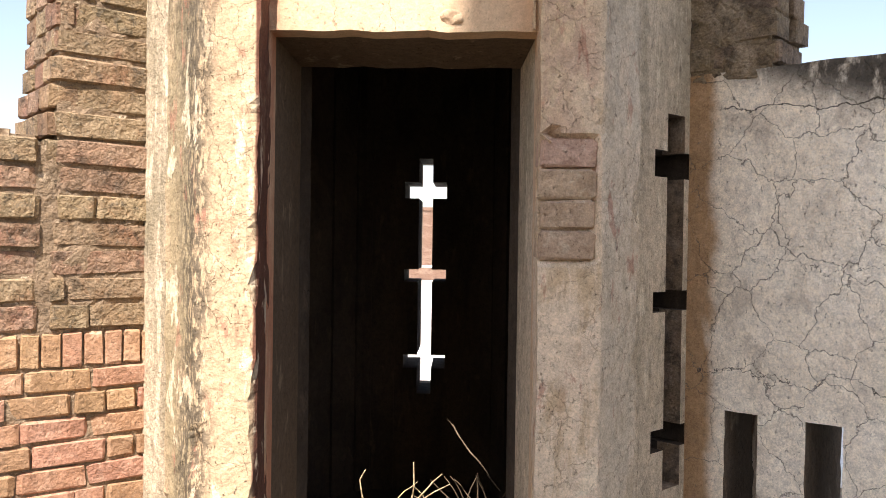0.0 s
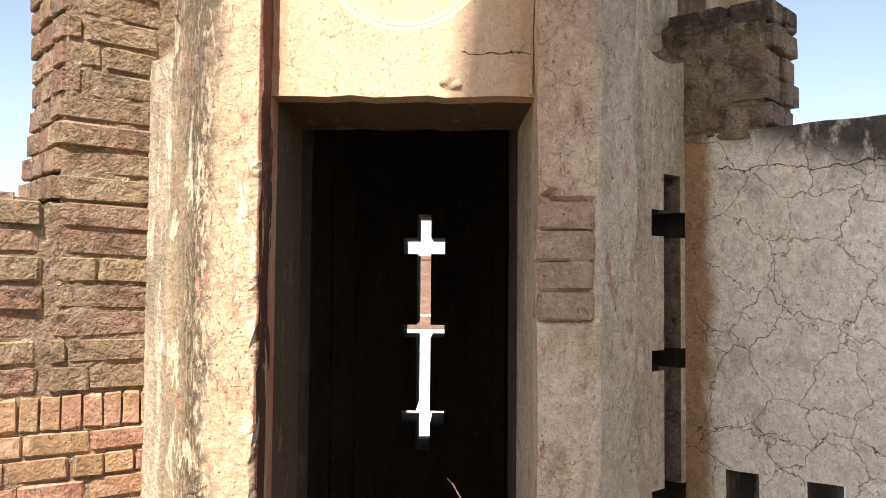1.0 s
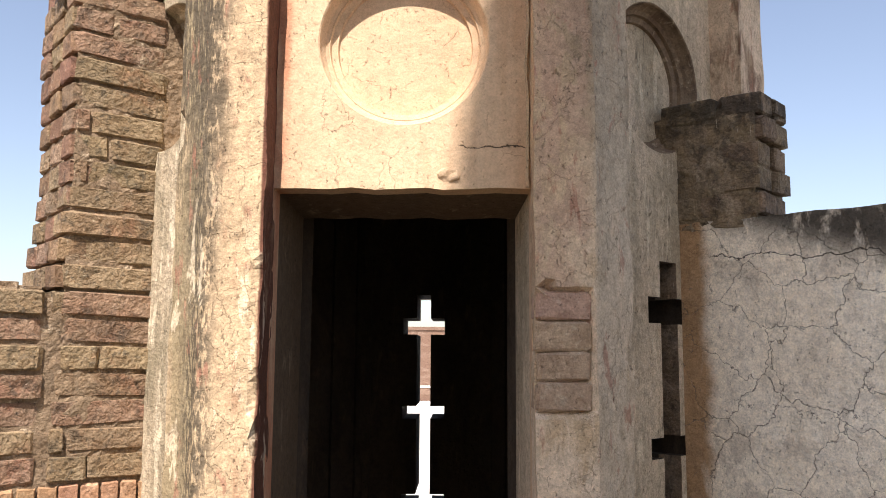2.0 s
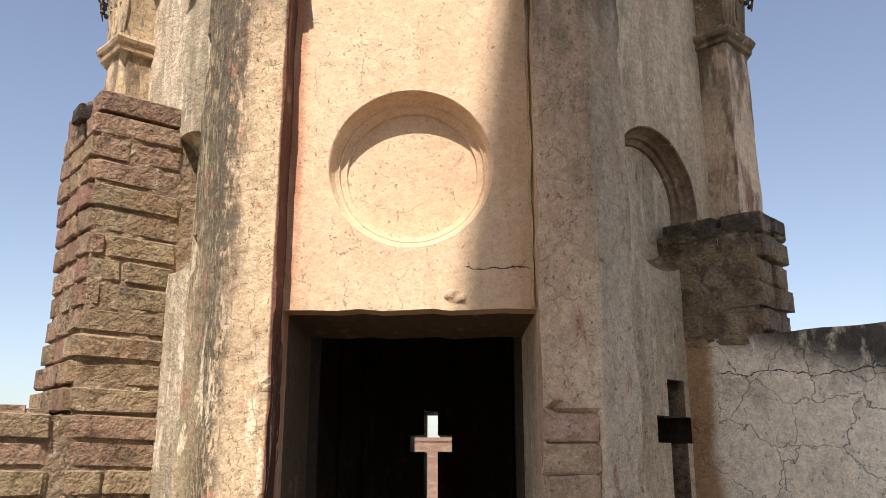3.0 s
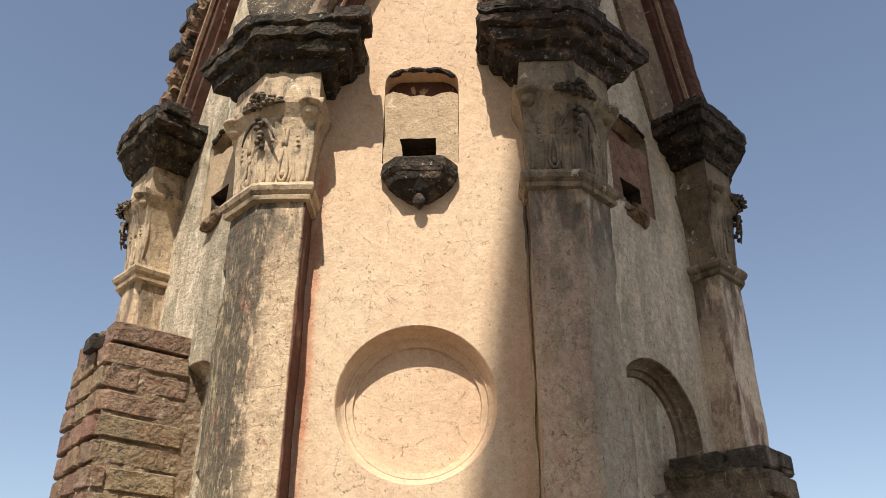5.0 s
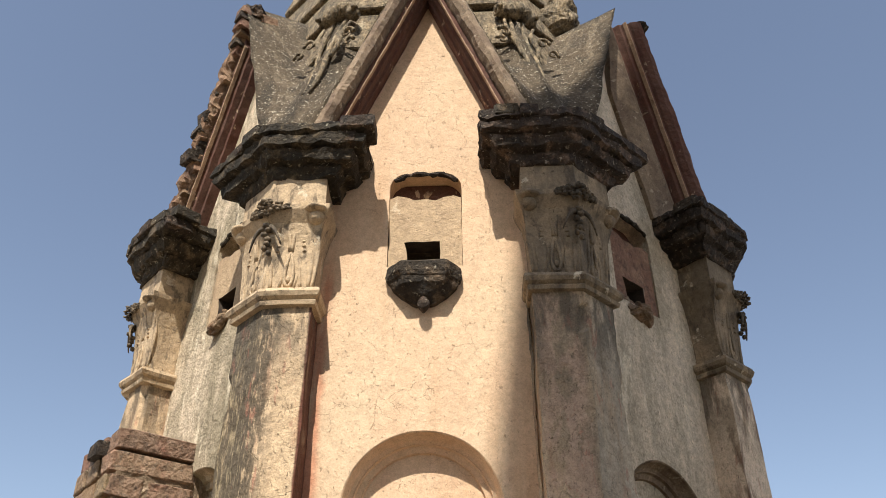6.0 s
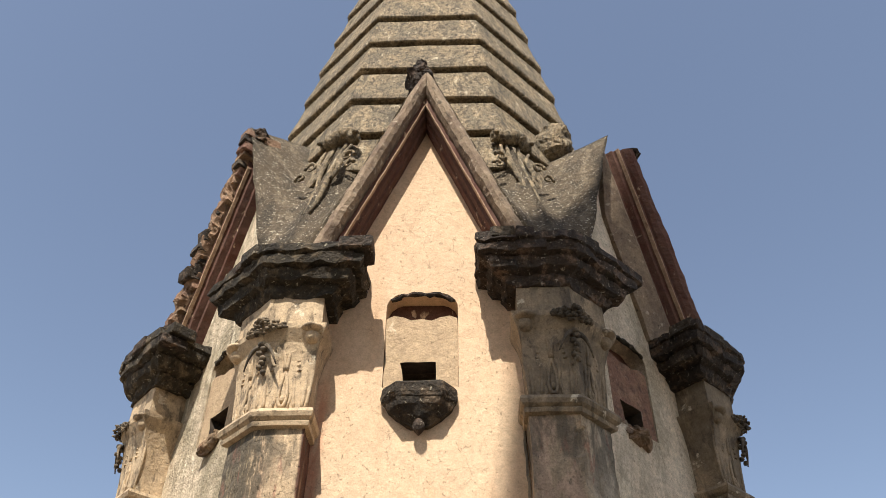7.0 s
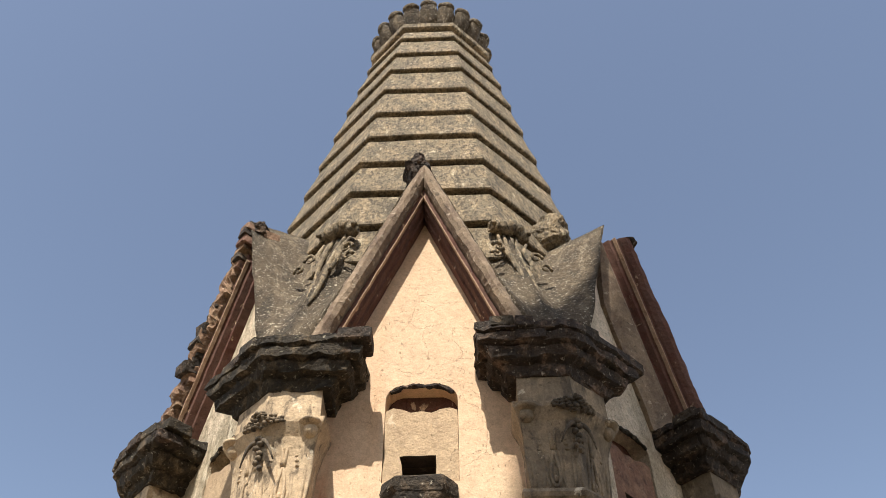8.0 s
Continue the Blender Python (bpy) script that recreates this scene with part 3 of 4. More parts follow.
# ---- pilasters with capitals ----
def lring(j, e, over, z, step=0.05, inner=None):
    """Plan of a pilaster wrapped round corner j, grown by e outwards and by over at its two ends."""
    fa, fb, c = FACES[(j - 1) % 8], FACES[j], CORNERS[j]
    nn = fa.n + fb.n
    tip = c + nn * (e / (1 + fa.n.dot(fb.n)))
    a0 = c - fa.u * (PIL + over)
    b0 = c + fb.u * (PIL + over)
    inn = -PROUD - 0.02 if inner is None else inner
    pts = [a0 + fa.n * inn, a0 + fa.n * e, tip, b0 + fb.n * e, b0 + fb.n * inn]
    pts = [Vector((p.x, p.y, z)) for p in pts]
    return split_path(pts, step)


def lsolid(j, levels, step=0.05, amp=0.0, fine=0.0, scale=9.0):
    bm = bmesh.new()
    n = min(len(lring(j, e, o, z, step)) for e, o, z in levels)
    rings = []
    for e, o, z in levels:
        r = lring(j, e, o, z, step)
        if len(r) != n:
            whole = lring(j, e, o, z, 9.0)
            counts = [len(split_path([a, b], step)) - 1 for a, b in zip(*(lambda q: (q, q[1:]))(lring(j, *levels[0], 9.0)))]
            r = [a.lerp(b, k / m) for (a, b), m in zip(zip(whole, whole[1:]), counts) for k in range(m)] + [whole[-1]]
        rings.append(r)
    m = min(len(r) for r in rings)
    rings = [r if len(r) == m else r[:m - 1] + [r[-1]] for r in rings]
    loops_to_solid(bm, rings)
    if amp or fine:
        shake(bm, amp, scale, fine)
    return bm


def build_pilaster(j):
    dz = 0.02 if j == 1 else -0.02 if j == 0 else 0.0
    rows = 150 if j in (0, 1) else 64
    zs = [GROUND + k * (3.55 + dz - GROUND) / rows for k in range(rows + 1)]
    bm = lsolid(j, [(0.0, 0.0, z) for z in zs], 0.03, 0.006, 0.0025, 7.0)
    # chips knocked off the arrises
    fa, fb, c = FACES[(j - 1) % 8], FACES[j], CORNERS[j]
    ends = [c - fa.u * PIL, c, c + fb.u * PIL]
    for v in bm.verts:
        for e in ends:
            d = (v.co.to_2d() - e).length
            bite = noise.noise(Vector((e.x * 9, e.y * 9, v.co.z * 4.5))) - 0.28
            if d < 0.02 and bite > 0:
                v.co.xy = v.co.xy + (c - (fa.n + fb.n) * 0.2 - v.co.xy).normalized() * min(0.03, bite * 0.11)
    if j == 0:      # notches knocked out of the inner arris beside the door
        for v in bm.verts:
            if (v.co.to_2d() - ends[2]).length < 0.022:
                for zc, hz, deep in ((1.665, 0.06, 0.028), (1.30, 0.16, 0.024), (0.95, 0.2, 0.03)):
                    t = 1 - abs(v.co.z - zc) / hz
                    if t > 0:
                        v.co.x -= deep * min(1, t * 2.2) * (0.6 + 0.6 * abs(noise.noise(v.co * 45)))
    if j == 1:      # plaster fallen off the front, bricks bare
        f = FACES[0]
        for v in bm.verts:
            q = v.co.to_2d() - f.mid
            u, out = q.dot(f.u), q.dot(f.n)
            edge = 0.02 * noise.noise(v.co * 30)
            if out > 0.09 and 0.37 < u < 0.535 + edge and 1.735 + 2 * edge < v.co.z < 2.075 + 2 * edge:
                v.co.xy = v.co.xy - f.n * 0.03
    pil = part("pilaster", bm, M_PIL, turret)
    if j == 1:
        f = FACES[0]
        for k in range(4):
            z = 1.785 + k * 0.083
            lay(pil, M_PALEBRICK, f.at(0.458 + RND.uniform(-0.004, 0.004), 0.062, z), (*f.u, 0), (*f.n, 0), (0.155 if k != 1 else 0.145, 0.1, 0.079))
    z0 = 3.555 + dz
    bm = lsolid(j, [(-0.005, -0.005, z0 - 0.035), (0.018, 0.015, z0 - 0.03), (0.022, 0.018, z0 - 0.016), (0.016, 0.012, z0 - 0.01), (0.03, 0.025, z0), (0.036, 0.03, z0 + 0.015), (0.03, 0.025, z0 + 0.03), (0.006, 0.0, z0 + 0.037)], 0.04, 0.003, 0.001)
    part("astragal", bm, M_CARVED, pil, "rounded stucco necking ring")
    z1 = z0 + 0.035
    bm = lsolid(j, [(0.0, -0.004, z1), (0.004, 0.0, z1 + 0.1), (0.012, 0.006, z1 + 0.2), (0.03, 0.02, z1 + 0.27), (0.055, 0.04, z1 + 0.315), (0.058, 0.044, z1 + 0.335), (0.03, 0.02, z1 + 0.345), (0.03, 0.015, z1 + 0.50)], 0.03, 0.004, 0.0015, 14)
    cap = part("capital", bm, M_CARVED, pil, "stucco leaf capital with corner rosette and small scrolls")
    # carved relief
    for f, s, e in ((fa, -1, fa.half), (fb, 1, -fb.half)):
        mid = e + s * PIL * 0.5
        far = e + s * (PIL - 0.005)
        vf = lambda z: PROUD + 0.002 + 0.05 * max(0, (z - z1 - 0.15) / 0.18) ** 2
        axes = Matrix((Vector((f.u.x, f.u.y, 0)), Vector((f.n.x, f.n.y, 0)), Vector((0, 0, 1)))).transposed().to_4x4()
        # mushroom-shaped volute at the far upper end
        bm = bmesh.new()
        blob(bm, f.at(far - s * 0.004, PROUD + 0.030, z1 + 0.318), (0.046, 0.052, 0.017), axes, 3)
        blob(bm, f.at(far - s * 0.002, PROUD + 0.024, z1 + 0.290), (0.030, 0.036, 0.030), axes, 3)
        part("volute", bm, M_CARVED, cap, smooth=True)
        # long pointed leaves that rise from the ring and spread at the top
        for u0, lean, top, fat in ((0.016, -0.006, 0.27, 0.008), (0.045, 0.014, 0.22, 0.007), (0.072, -0.020, 0.25, 0.009), (0.098, 0.016, 0.26, 0.007), (0.122, -0.010, 0.23, 0.008), (0.148, 0.006, 0.27, 0.009), (0.162, 0.010, 0.28, 0.006)):
            pts = []
            for q in range(11):
                t = q / 10
                z = z1 + 0.008 + top * t
                pts.append(f.at(e + s * (u0 + lean * math.sin(t * math.pi) + 0.016 * t**3), vf(z) - 0.002, z))
            bm = bmesh.new()
            tube(bm, pts, [fat * (0.55 + 0.6 * math.sin(math.pi * (0.12 + 0.8 * q / 10))) for q in range(11)])
            part("leaf", bm, M_CARVED, cap, smooth=True)
        # a lily hanging between the leaves: drop, two petals, curled tip
        hang = e + s * 0.078
        bm = bmesh.new()
        tube(bm, [f.at(hang + 0.021 * math.sin(a) * (0.65 - 0.35 * math.cos(a)), vf(z1 + 0.07) + 0.004, z1 + 0.085 + 0.07 * math.cos(a)) for a in (2 * math.pi * k / 20 for k in range(21))], 0.0065)
        blob(bm, f.at(hang, vf(z1 + 0.05) + 0.002, z1 + 0.045), (0.010, 0.009, 0.016), axes)
        for way in (-1, 1):
            tube(bm, [f.at(hang + way * (0.004 + 0.040 * t * t), vf(z1 + 0.2) + 0.010 * math.sin(t * 3), z1 + 0.16 + 0.085 * math.sin(t * 2.3)) for t in (k / 9 for k in range(10))], [0.009 - 0.0006 * k for k in range(10)])
            for k in range(3):
                blob(bm, f.at(hang + way * (0.043 + 0.003 * k), vf(z1 + 0.2) + 0.004, z1 + 0.20 - 0.02 * k), (0.009, 0.007, 0.006), axes, 1)
        part("lily", bm, M_CARVED, cap, smooth=True)
    bm = bmesh.new()
    nn = (fa.n + fb.n).normalized()
    for k in range(110):      # foliage that wraps round the corner under the block
        w = RND.uniform(-0.09, 0.09)
        lift = 0.052 + 0.022 * RND.random() * (1 - abs(w) / 0.11)
        p = c + nn * lift * 1.1 + (fb.u if w > 0 else fa.u) * w
        z = z1 + 0.325 + RND.uniform(-0.034, 0.026) * (1.15 - abs(w) / 0.1)
        blob(bm, (p.x, p.y, z), (RND.uniform(0.009, 0.015), RND.uniform(0.007, 0.011), RND.uniform(0.004, 0.008)), Matrix.Rotation(RND.uniform(0, 6), 4, "Z") @ Matrix.Rotation(RND.uniform(-1, 1), 4, "X"), 1)
    for k in range(7):
        p = c + nn * (0.040 - 0.003 * k)
        blob(bm, (p.x + 0.008 * math.sin(k * 2.3), p.y, z1 + 0.255 - 0.018 * k), (0.017 - 0.001 * k, 0.016, 0.012), None, 1)
    for s in (-1, 1):
        side = Vector((-nn.y, nn.x)) * s
        pts = []
        for q in range(8):
            t = q / 7
            p = c + nn * (0.03 + 0.012 * math.sin(t * 3)) + side * (0.008 + 0.06 * t)
            pts.append((p.x, p.y, z1 + 0.25 - 0.09 * t * t))
        tube(bm, pts, [0.012 * (1 - t / 9) for t in range(8)])
    tagged(part("garland", bm, M_GARLAND, cap, "soot-dark stucco foliage at the corner", smooth=True), kind="stuff")
    # broken brick cap
    z2 = z1 + 0.47
    bm = lsolid(j, [(0.04, 0.05, z2), (0.045, 0.055, z2 + 0.02), (0.052, 0.07, z2 + 0.042), (0.045, 0.06, z2 + 0.045), (0.05, 0.07, z2 + 0.052), (0.082, 0.11, z2 + 0.058), (0.094, 0.125, z2 + 0.096), (0.08, 0.11, z2 + 0.099), (0.085, 0.115, z2 + 0.106), (0.116, 0.15, z2 + 0.111), (0.122, 0.16, z2 + 0.148), (0.106, 0.145, z2 + 0.151), (0.11, 0.148, z2 + 0.158), (0.128, 0.165, z2 + 0.163), (0.126, 0.162, z2 + 0.198), (0.10, 0.14, z2 + 0.208)], 0.02, 0.014, 0.011, 18)
    aba = part("abacus", bm, M_DARKBRICK, pil, "broken dark brick cap with crumbling edges")
    for row, (e, over) in enumerate(((0.055, 0.07), (0.078, 0.105), (0.112, 0.14), (0.124, 0.158))):
        z = z2 + 0.027 + row * 0.054
        for f, s, end in ((fa, -1, fa.half), (fb, 1, -fb.half)):
            run, u = PIL + over + (0.05 if row > 1 else 0.02), -0.02
            while u < run - 0.02:
                ln = min(RND.uniform(0.06, 0.14), run - u)
                if RND.random() < (0.0, 0.25, 0.45, 0.8)[row]:
                    ee = PROUD + e - 0.055 + RND.uniform(-0.03, 0.014)
                    lay(aba, M_DARKBRICK, f.at(end + s * (u + ln / 2), ee, z + RND.uniform(-0.004, 0.004)), (*(f.u * s), 0), (*f.n, 0), (ln * 1.02, 0.12, RND.uniform(0.045, 0.056)))
                u += ln
    return pil


pilasters = [build_pilaster(j) for j in range(8)]


# ---- gables: raking cornices and roof slopes ----
RAKE_K, RAKE_TOP, RAKE_FOOT = 0.382, 5.50, 4.26


def rake(face, side, profile, top=RAKE_TOP, n=26, slope=RAKE_K, cap=9.0):
    """Sweeps a closed profile of (inset, proud) up one slope of a gable to the middle."""
    bm = bmesh.new()
    rings = []
    for k in range(n + 1):
        ring = []
        for w, v in profile:
            h = w * math.sqrt(1 + slope**2)
            peak = top - h / slope
            z = RAKE_FOOT + (min(peak, cap) - RAKE_FOOT) * k / n
            ring.append(face.at(side * max(0.0, (peak - z) * slope) + 0.0006 * side, v, z))
        rings.append(ring)
    loops_to_solid(bm, rings)
    return bm


ROLL = [(0.0, -0.06), (0.0, 0.10), (0.006, 0.135), (0.022, 0.158), (0.045, 0.166), (0.066, 0.156), (0.078, 0.132), (0.08, 0.10), (0.08, -0.06)]
FASCIA = [(0.081, -0.05), (0.081, 0.118), (0.098, 0.112), (0.101, 0.088), (0.112, 0.082), (0.115, 0.05), (0.124, 0.045), (0.127, -0.02)]
FILLET = [(0.0975, 0.10), (0.0975, 0.119), (0.102, 0.117), (0.102, 0.10)]
for i in range(8):
    f = FACES[i]
    for side in (-1, 1):
        k_, peak_, cap_ = (0.30, 5.95, 5.36) if i == 1 and side == 1 else (0.31, 5.48, 9.0) if (i, side) in ((1, -1), (7, 1)) else (RAKE_K, RAKE_TOP, 9.0)
        if (i, side) not in ((1, -1), (7, 1)):      # two inner slopes end in a thin bare edge
            bm = rake(f, side, ROLL, peak_, 60, k_, cap_)
            raw = (i, side) == (7, -1)      # here the plaster has broken away
            shake(bm, 0.02 if raw else 0.007, 16 if raw else 12, 0.012 if raw else 0.004)
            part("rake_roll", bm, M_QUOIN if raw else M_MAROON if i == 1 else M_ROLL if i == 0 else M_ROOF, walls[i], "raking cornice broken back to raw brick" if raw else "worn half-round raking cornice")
        if (i, side) in ((1, -1), (7, 1)):
            continue
        if (i, side) == (1, 1):
            bm = rake(f, side, [(0.125, -0.05), (0.125, 0.05), (0.17, 0.065), (0.22, 0.05), (0.30, 0.02), (0.30, -0.05)], peak_, 26, k_, cap_)
            shake(bm, 0.004, 12, 0.001)
            part("soffit", bm, M_ROLL, walls[i], "smooth brown plastered soffit")
        bm = rake(f, side, FASCIA, peak_, 26, k_, cap_)
        shake(bm, 0.003, 15, 0.001)
        part("rake_fascia", bm, M_MAROON, walls[i])
        bm = rake(f, side, FILLET, peak_, 26, k_, cap_)
        shake(bm, 0.002, 15)
        part("rake_fillet", bm, M_REDMORTAR, walls[i])
    # broken stump at the peak
    bm = bmesh.new()
    blob(bm, f.at(-0.03 if i == 0 else 0.19 if i == 1 else 0.0, 0.08, 5.36 if i == 1 else 5.44), (0.07, 0.085, 0.11) if i == 0 else (0.05, 0.08, 0.05), Matrix.Rotation(0.4, 4, "Z"), 4)
    shake(bm, 0.035, 14, 0.014)
    part("broken_finial", bm, M_DARKBRICK, walls[i])
    for side in (-1, 1):
        j = (i + (1 if side == 1 else 0)) % 8
        c = CORNERS[j]
        out = (c - AXIS).normalized()
        vtop = AXIS + out * 1.085
        thin = (i, side) in ((1, -1), (7, 1))
        ridge0 = f.at(0, 0.115, 5.40) if i == 1 else f.at(0, 0.15, 5.50) if thin else f.at(0, 0.115, 5.515)
        ridge1 = Vector((*(AXIS - (AXIS - f.mid).normalized() * 0.95), 5.62 if i == 7 else 5.50))
        foot, head_ = Vector((*(c + out * 0.02), 4.27)), Vector((*vtop, 5.30))
        low0 = f.at(side * (0.40 if thin else 0.482), 0.15 if thin else 0.115, 4.27)
        if (i, side) == (1, 1):
            ridge0, low0 = f.at(0.06, 0.0, 5.38), f.at(0.50, -0.02, 4.27)
        bm = bmesh.new()
        grid, under = [], []
        for p in range(11):
            a = p / 10
            top_pt, low_pt = ridge0.lerp(ridge1, a), low0.lerp(foot, min(1, a * 3)) if a < 1 / 3 else foot.lerp(head_, (a - 1 / 3) * 1.5)
            row = []
            for q in range(15):
                b = q / 14
                pt = top_pt.lerp(low_pt, b)
                sag = 0.10 * math.sin(math.pi * b) * min(1.0, 1.6 * a)
                inward = (AXIS - pt.to_2d()).normalized()
                row.append(pt + Vector((inward.x, inward.y, -0.35)) * sag + noise.noise_vector(pt * 9) * 0.008)
            grid.append(row)
        vs = [[bm.verts.new(v) for v in row] for row in grid]
        dn = [[bm.verts.new(v + Vector((*((AXIS - v.to_2d()).normalized() * 0.07), -0.05))) for v in row] for row in grid]
        for p in range(10):
            for q in range(14):
                for m in (vs, dn):
                    bm.faces.new((m[p][q], m[p + 1][q], m[p + 1][q + 1], m[p][q + 1]))
        rim = [(p, 0) for p in range(10)] + [(10, q) for q in range(14)] + [(p, 14) for p in range(10, 0, -1)] + [(0, q) for q in range(14, 0, -1)]
        for (p, q), (p2, q2) in zip(rim, rim[1:] + rim[:1]):
            bm.faces.new((vs[p][q], vs[p2][q2], dn[p2][q2], dn[p][q]))
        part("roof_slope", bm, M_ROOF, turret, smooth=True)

# broken block of plaster left on the ridge of one gable
bm = bmesh.new()
edge = AXIS - (AXIS - FACES[1].mid).normalized() * 0.99
blob(bm, (edge.x, edge.y, 5.60), (0.10, 0.10, 0.13), Matrix.Rotation(0.5, 4, "Z"), 4)
shake(bm, 0.05, 9, 0.012)
part("broken_block", bm, M_SPIRE, turret, "pale broken block of plaster on a gable ridge")

# raw brick where the cornice of one gable has broken away
f = FACES[7]
for k in range(27):
    z = 4.30 + k * 0.043 + RND.uniform(-0.01, 0.01)
    u = -(RAKE_TOP - z) * RAKE_K
    for dv in (0.03, 0.11):
        lay(walls[7], M_QUOIN if RND.random() < 0.65 else M_DARKBRICK, f.at(u + 0.042 + RND.uniform(-0.02, 0.012), dv + RND.uniform(-0.02, 0.02), z), (*f.n, RND.uniform(-0.25, 0.25)), (*(-f.u), RND.uniform(-0.4, 0.2)), (RND.uniform(0.08, 0.13), RND.uniform(0.06, 0.09), RND.uniform(0.045, 0.07)))


# ---- leaf scrolls in the valleys ----
def build_scroll(j):
    c = CORNERS[j]
    out = (c - AXIS).normalized()
    side = Vector((-out.y, out.x))
    base = AXIS + out * 1.10

    def at(r, w, z):
        p = base + out * r + side * w
        return Vector((p.x, p.y, z))
    bm = bmesh.new()
    # a rolled leaf head, thick in the middle, its ends hanging down and hollow
    head_z, n = 5.30, 26
    pts, rad = [], []
    for k in range(n + 1):
        x = k / n * 2 - 1
        pts.append(at(0.012 - 0.02 * x * x, 0.095 * x, head_z - 0.03 * x * x + 0.010 * math.sin(x * 5)))
        rad.append(0.028 + 0.017 * (1 - x * x) + 0.004 * math.sin(k * 1.7))
    tube(bm, pts, rad, 12)
    for s in (-1, 1):
        curl = []
        for k in range(20):
            a = k / 19 * 2.6 * math.pi
            q = 0.032 * (1 - 0.75 * k / 19)
            curl.append(at(0.008 + q * math.cos(a), s * 0.10, head_z - 0.032 + q * math.sin(a)))
        tube(bm, curl, [0.012 - 0.0004 * k for k in range(20)])
    # leaf blade behind the roll, and stalks that run down the valley in low relief
    valley = lambda z: 1.41 - 0.3155 * (z - 4.27) - 1.10
    for w0, w1, z0, z1 in ((-0.015, -0.035, 4.6, 5.27), (0.015, 0.035, 4.6, 5.27), (-0.04, -0.075, 4.9, 5.2), (0.04, 0.075, 4.9, 5.2)):
        run = []
        for k in range(15):
            t = k / 14
            z = z0 + (z1 - z0) * t
            w = w0 + (w1 - w0) * t + 0.012 * math.sin(t * 7)
            run.append(at(valley(z) + abs(w) * 0.2 - 0.012, w, z))
        tube(bm, run, [0.008 + 0.006 * math.sin(math.pi * k / 14) for k in range(15)])
    for s in (-1, 1):
        for zc, rr, off in ((5.06, 0.032, 0.10), (4.96, 0.026, 0.13)):
            run = []
            for k in range(18):
                a = k / 17 * 2.2 * math.pi
                q = rr * (1 - 0.7 * k / 17)
                run.append(at(valley(zc) + 0.012, s * (off + q * math.cos(a)), zc + q * math.sin(a)))
            tube(bm, run, [0.010 - 0.0004 * k for k in range(18)])
    shake(bm, 0.007, 24, 0.003)
    return part("valley_leaf", bm, M_SPIRE, turret, "curled stucco leaf in the valley between gables", smooth=True)


for j in range(8):
    build_scroll(j)

# ---- spire ----
def half_side(z):
    return 0.382 - 0.0688 * (z - 5.73)


def oct_solid(levels, n=6):
    bm = bmesh.new()
    rings = []
    for a, z in levels:
        r = a / math.sin(math.pi / 8)
        pts = [Vector((AXIS.x + r * math.cos(t), AXIS.y + r * math.sin(t), z)) for t in (math.pi / 8 + k * math.pi / 4 for k in range(8))]
        rings.append([p.lerp(q, k / n) for p, q in zip(pts, pts[1:] + pts[:1]) for k in range(n)])
    loops_to_solid(bm, rings)
    return bm


EDGES = [4.7, 5.04, 5.385, 5.735, 6.085, 6.437, 6.795, 7.18, 7.56, 7.90, 8.235, 8.47]
for lo, hi in zip(EDGES, EDGES[1:]):
    a, b = half_side(lo), half_side(hi)
    bm = oct_solid([(a - 0.035, lo + 0.012), (a - 0.004, lo + 0.003), (a + 0.003, lo), (a + 0.006, lo + 0.006), (a + 0.005, lo + 0.035), ((a + b) / 2 + 0.001, (lo + hi) / 2), (b + 0.001, hi - 0.042), (b - 0.003, hi - 0.033), (b - 0.04, hi - 0.030), (b - 0.042, hi + 0.014)])
    shake(bm, 0.004, 8, 0.0025)
    part("spire_course", bm, M_SPIRE, turret)
bm = oct_solid([(0.185, 8.44), (0.202, 8.45), (0.207, 8.46), (0.207, 8.52), (0.20, 8.54), (0.17, 8.56)])
shake(bm, 0.006, 10, 0.002)
part("spire_collar", bm, M_SPIRE, turret)
bm = bmesh.new()
for k in range(20):
    t = 2 * math.pi * k / 20
    p = Vector((AXIS.x + 0.43 * math.cos(t), AXIS.y + 0.43 * math.sin(t), 8.66))
    turn = Matrix.Rotation(t, 4, "Z") @ Matrix.Rotation(0.5, 4, "Y")
    blob(bm, p + Vector((0, 0, 0.05)), (0.055, 0.085, 0.20), turn)
    blob(bm, p + Vector((0.06 * math.cos(t), 0.06 * math.sin(t), 0.19)), (0.06, 0.075, 0.05), turn)
shake(bm, 0.012, 20, 0.004)
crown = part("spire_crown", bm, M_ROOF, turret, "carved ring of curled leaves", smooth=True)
bm = oct_solid([(0.17, 8.55), (0.18, 8.8), (0.13, 8.95), (0.06, 9.15), (0.015, 9.4)], 2)
part("spire_tip", bm, M_SPIRE, turret)


# ---- walls that run out from the turret ----
class Run:
    def __init__(self, start, way, facing):
        self.mid, self.u, self.n = Vector(start), Vector(way).normalized(), Vector(facing).normalized()

    def at(self, m, v, z):
        p = self.mid + self.u * m + self.n * v
        return Vector((p.x, p.y, z))


def solid_box(run, m0, m1, v0, v1, z0, z1, step=0.06, amp=0.008, fine=0.004):
    bm = bmesh.new()
    rings = []
    nz = max(1, math.ceil((z1 - z0) / step))
    plan = [(m0, v0), (m1, v0), (m1, v1), (m0, v1)]
    for k in range(nz + 1):
        z = z0 + (z1 - z0) * k / nz
        rings.append(split_path([run.at(m, v, z) for m, v in plan + plan[:1]], step)[:-1])
    loops_to_solid(bm, rings)
    shake(bm, amp, 11, fine)
    return bm


LEFT = Run((-0.872, 0.374), (-0.766, -0.643), (0.643, -0.766))
RIGHT = Run((0.92, 0.42), (0.766, -0.643), (-0.643, -0.766))

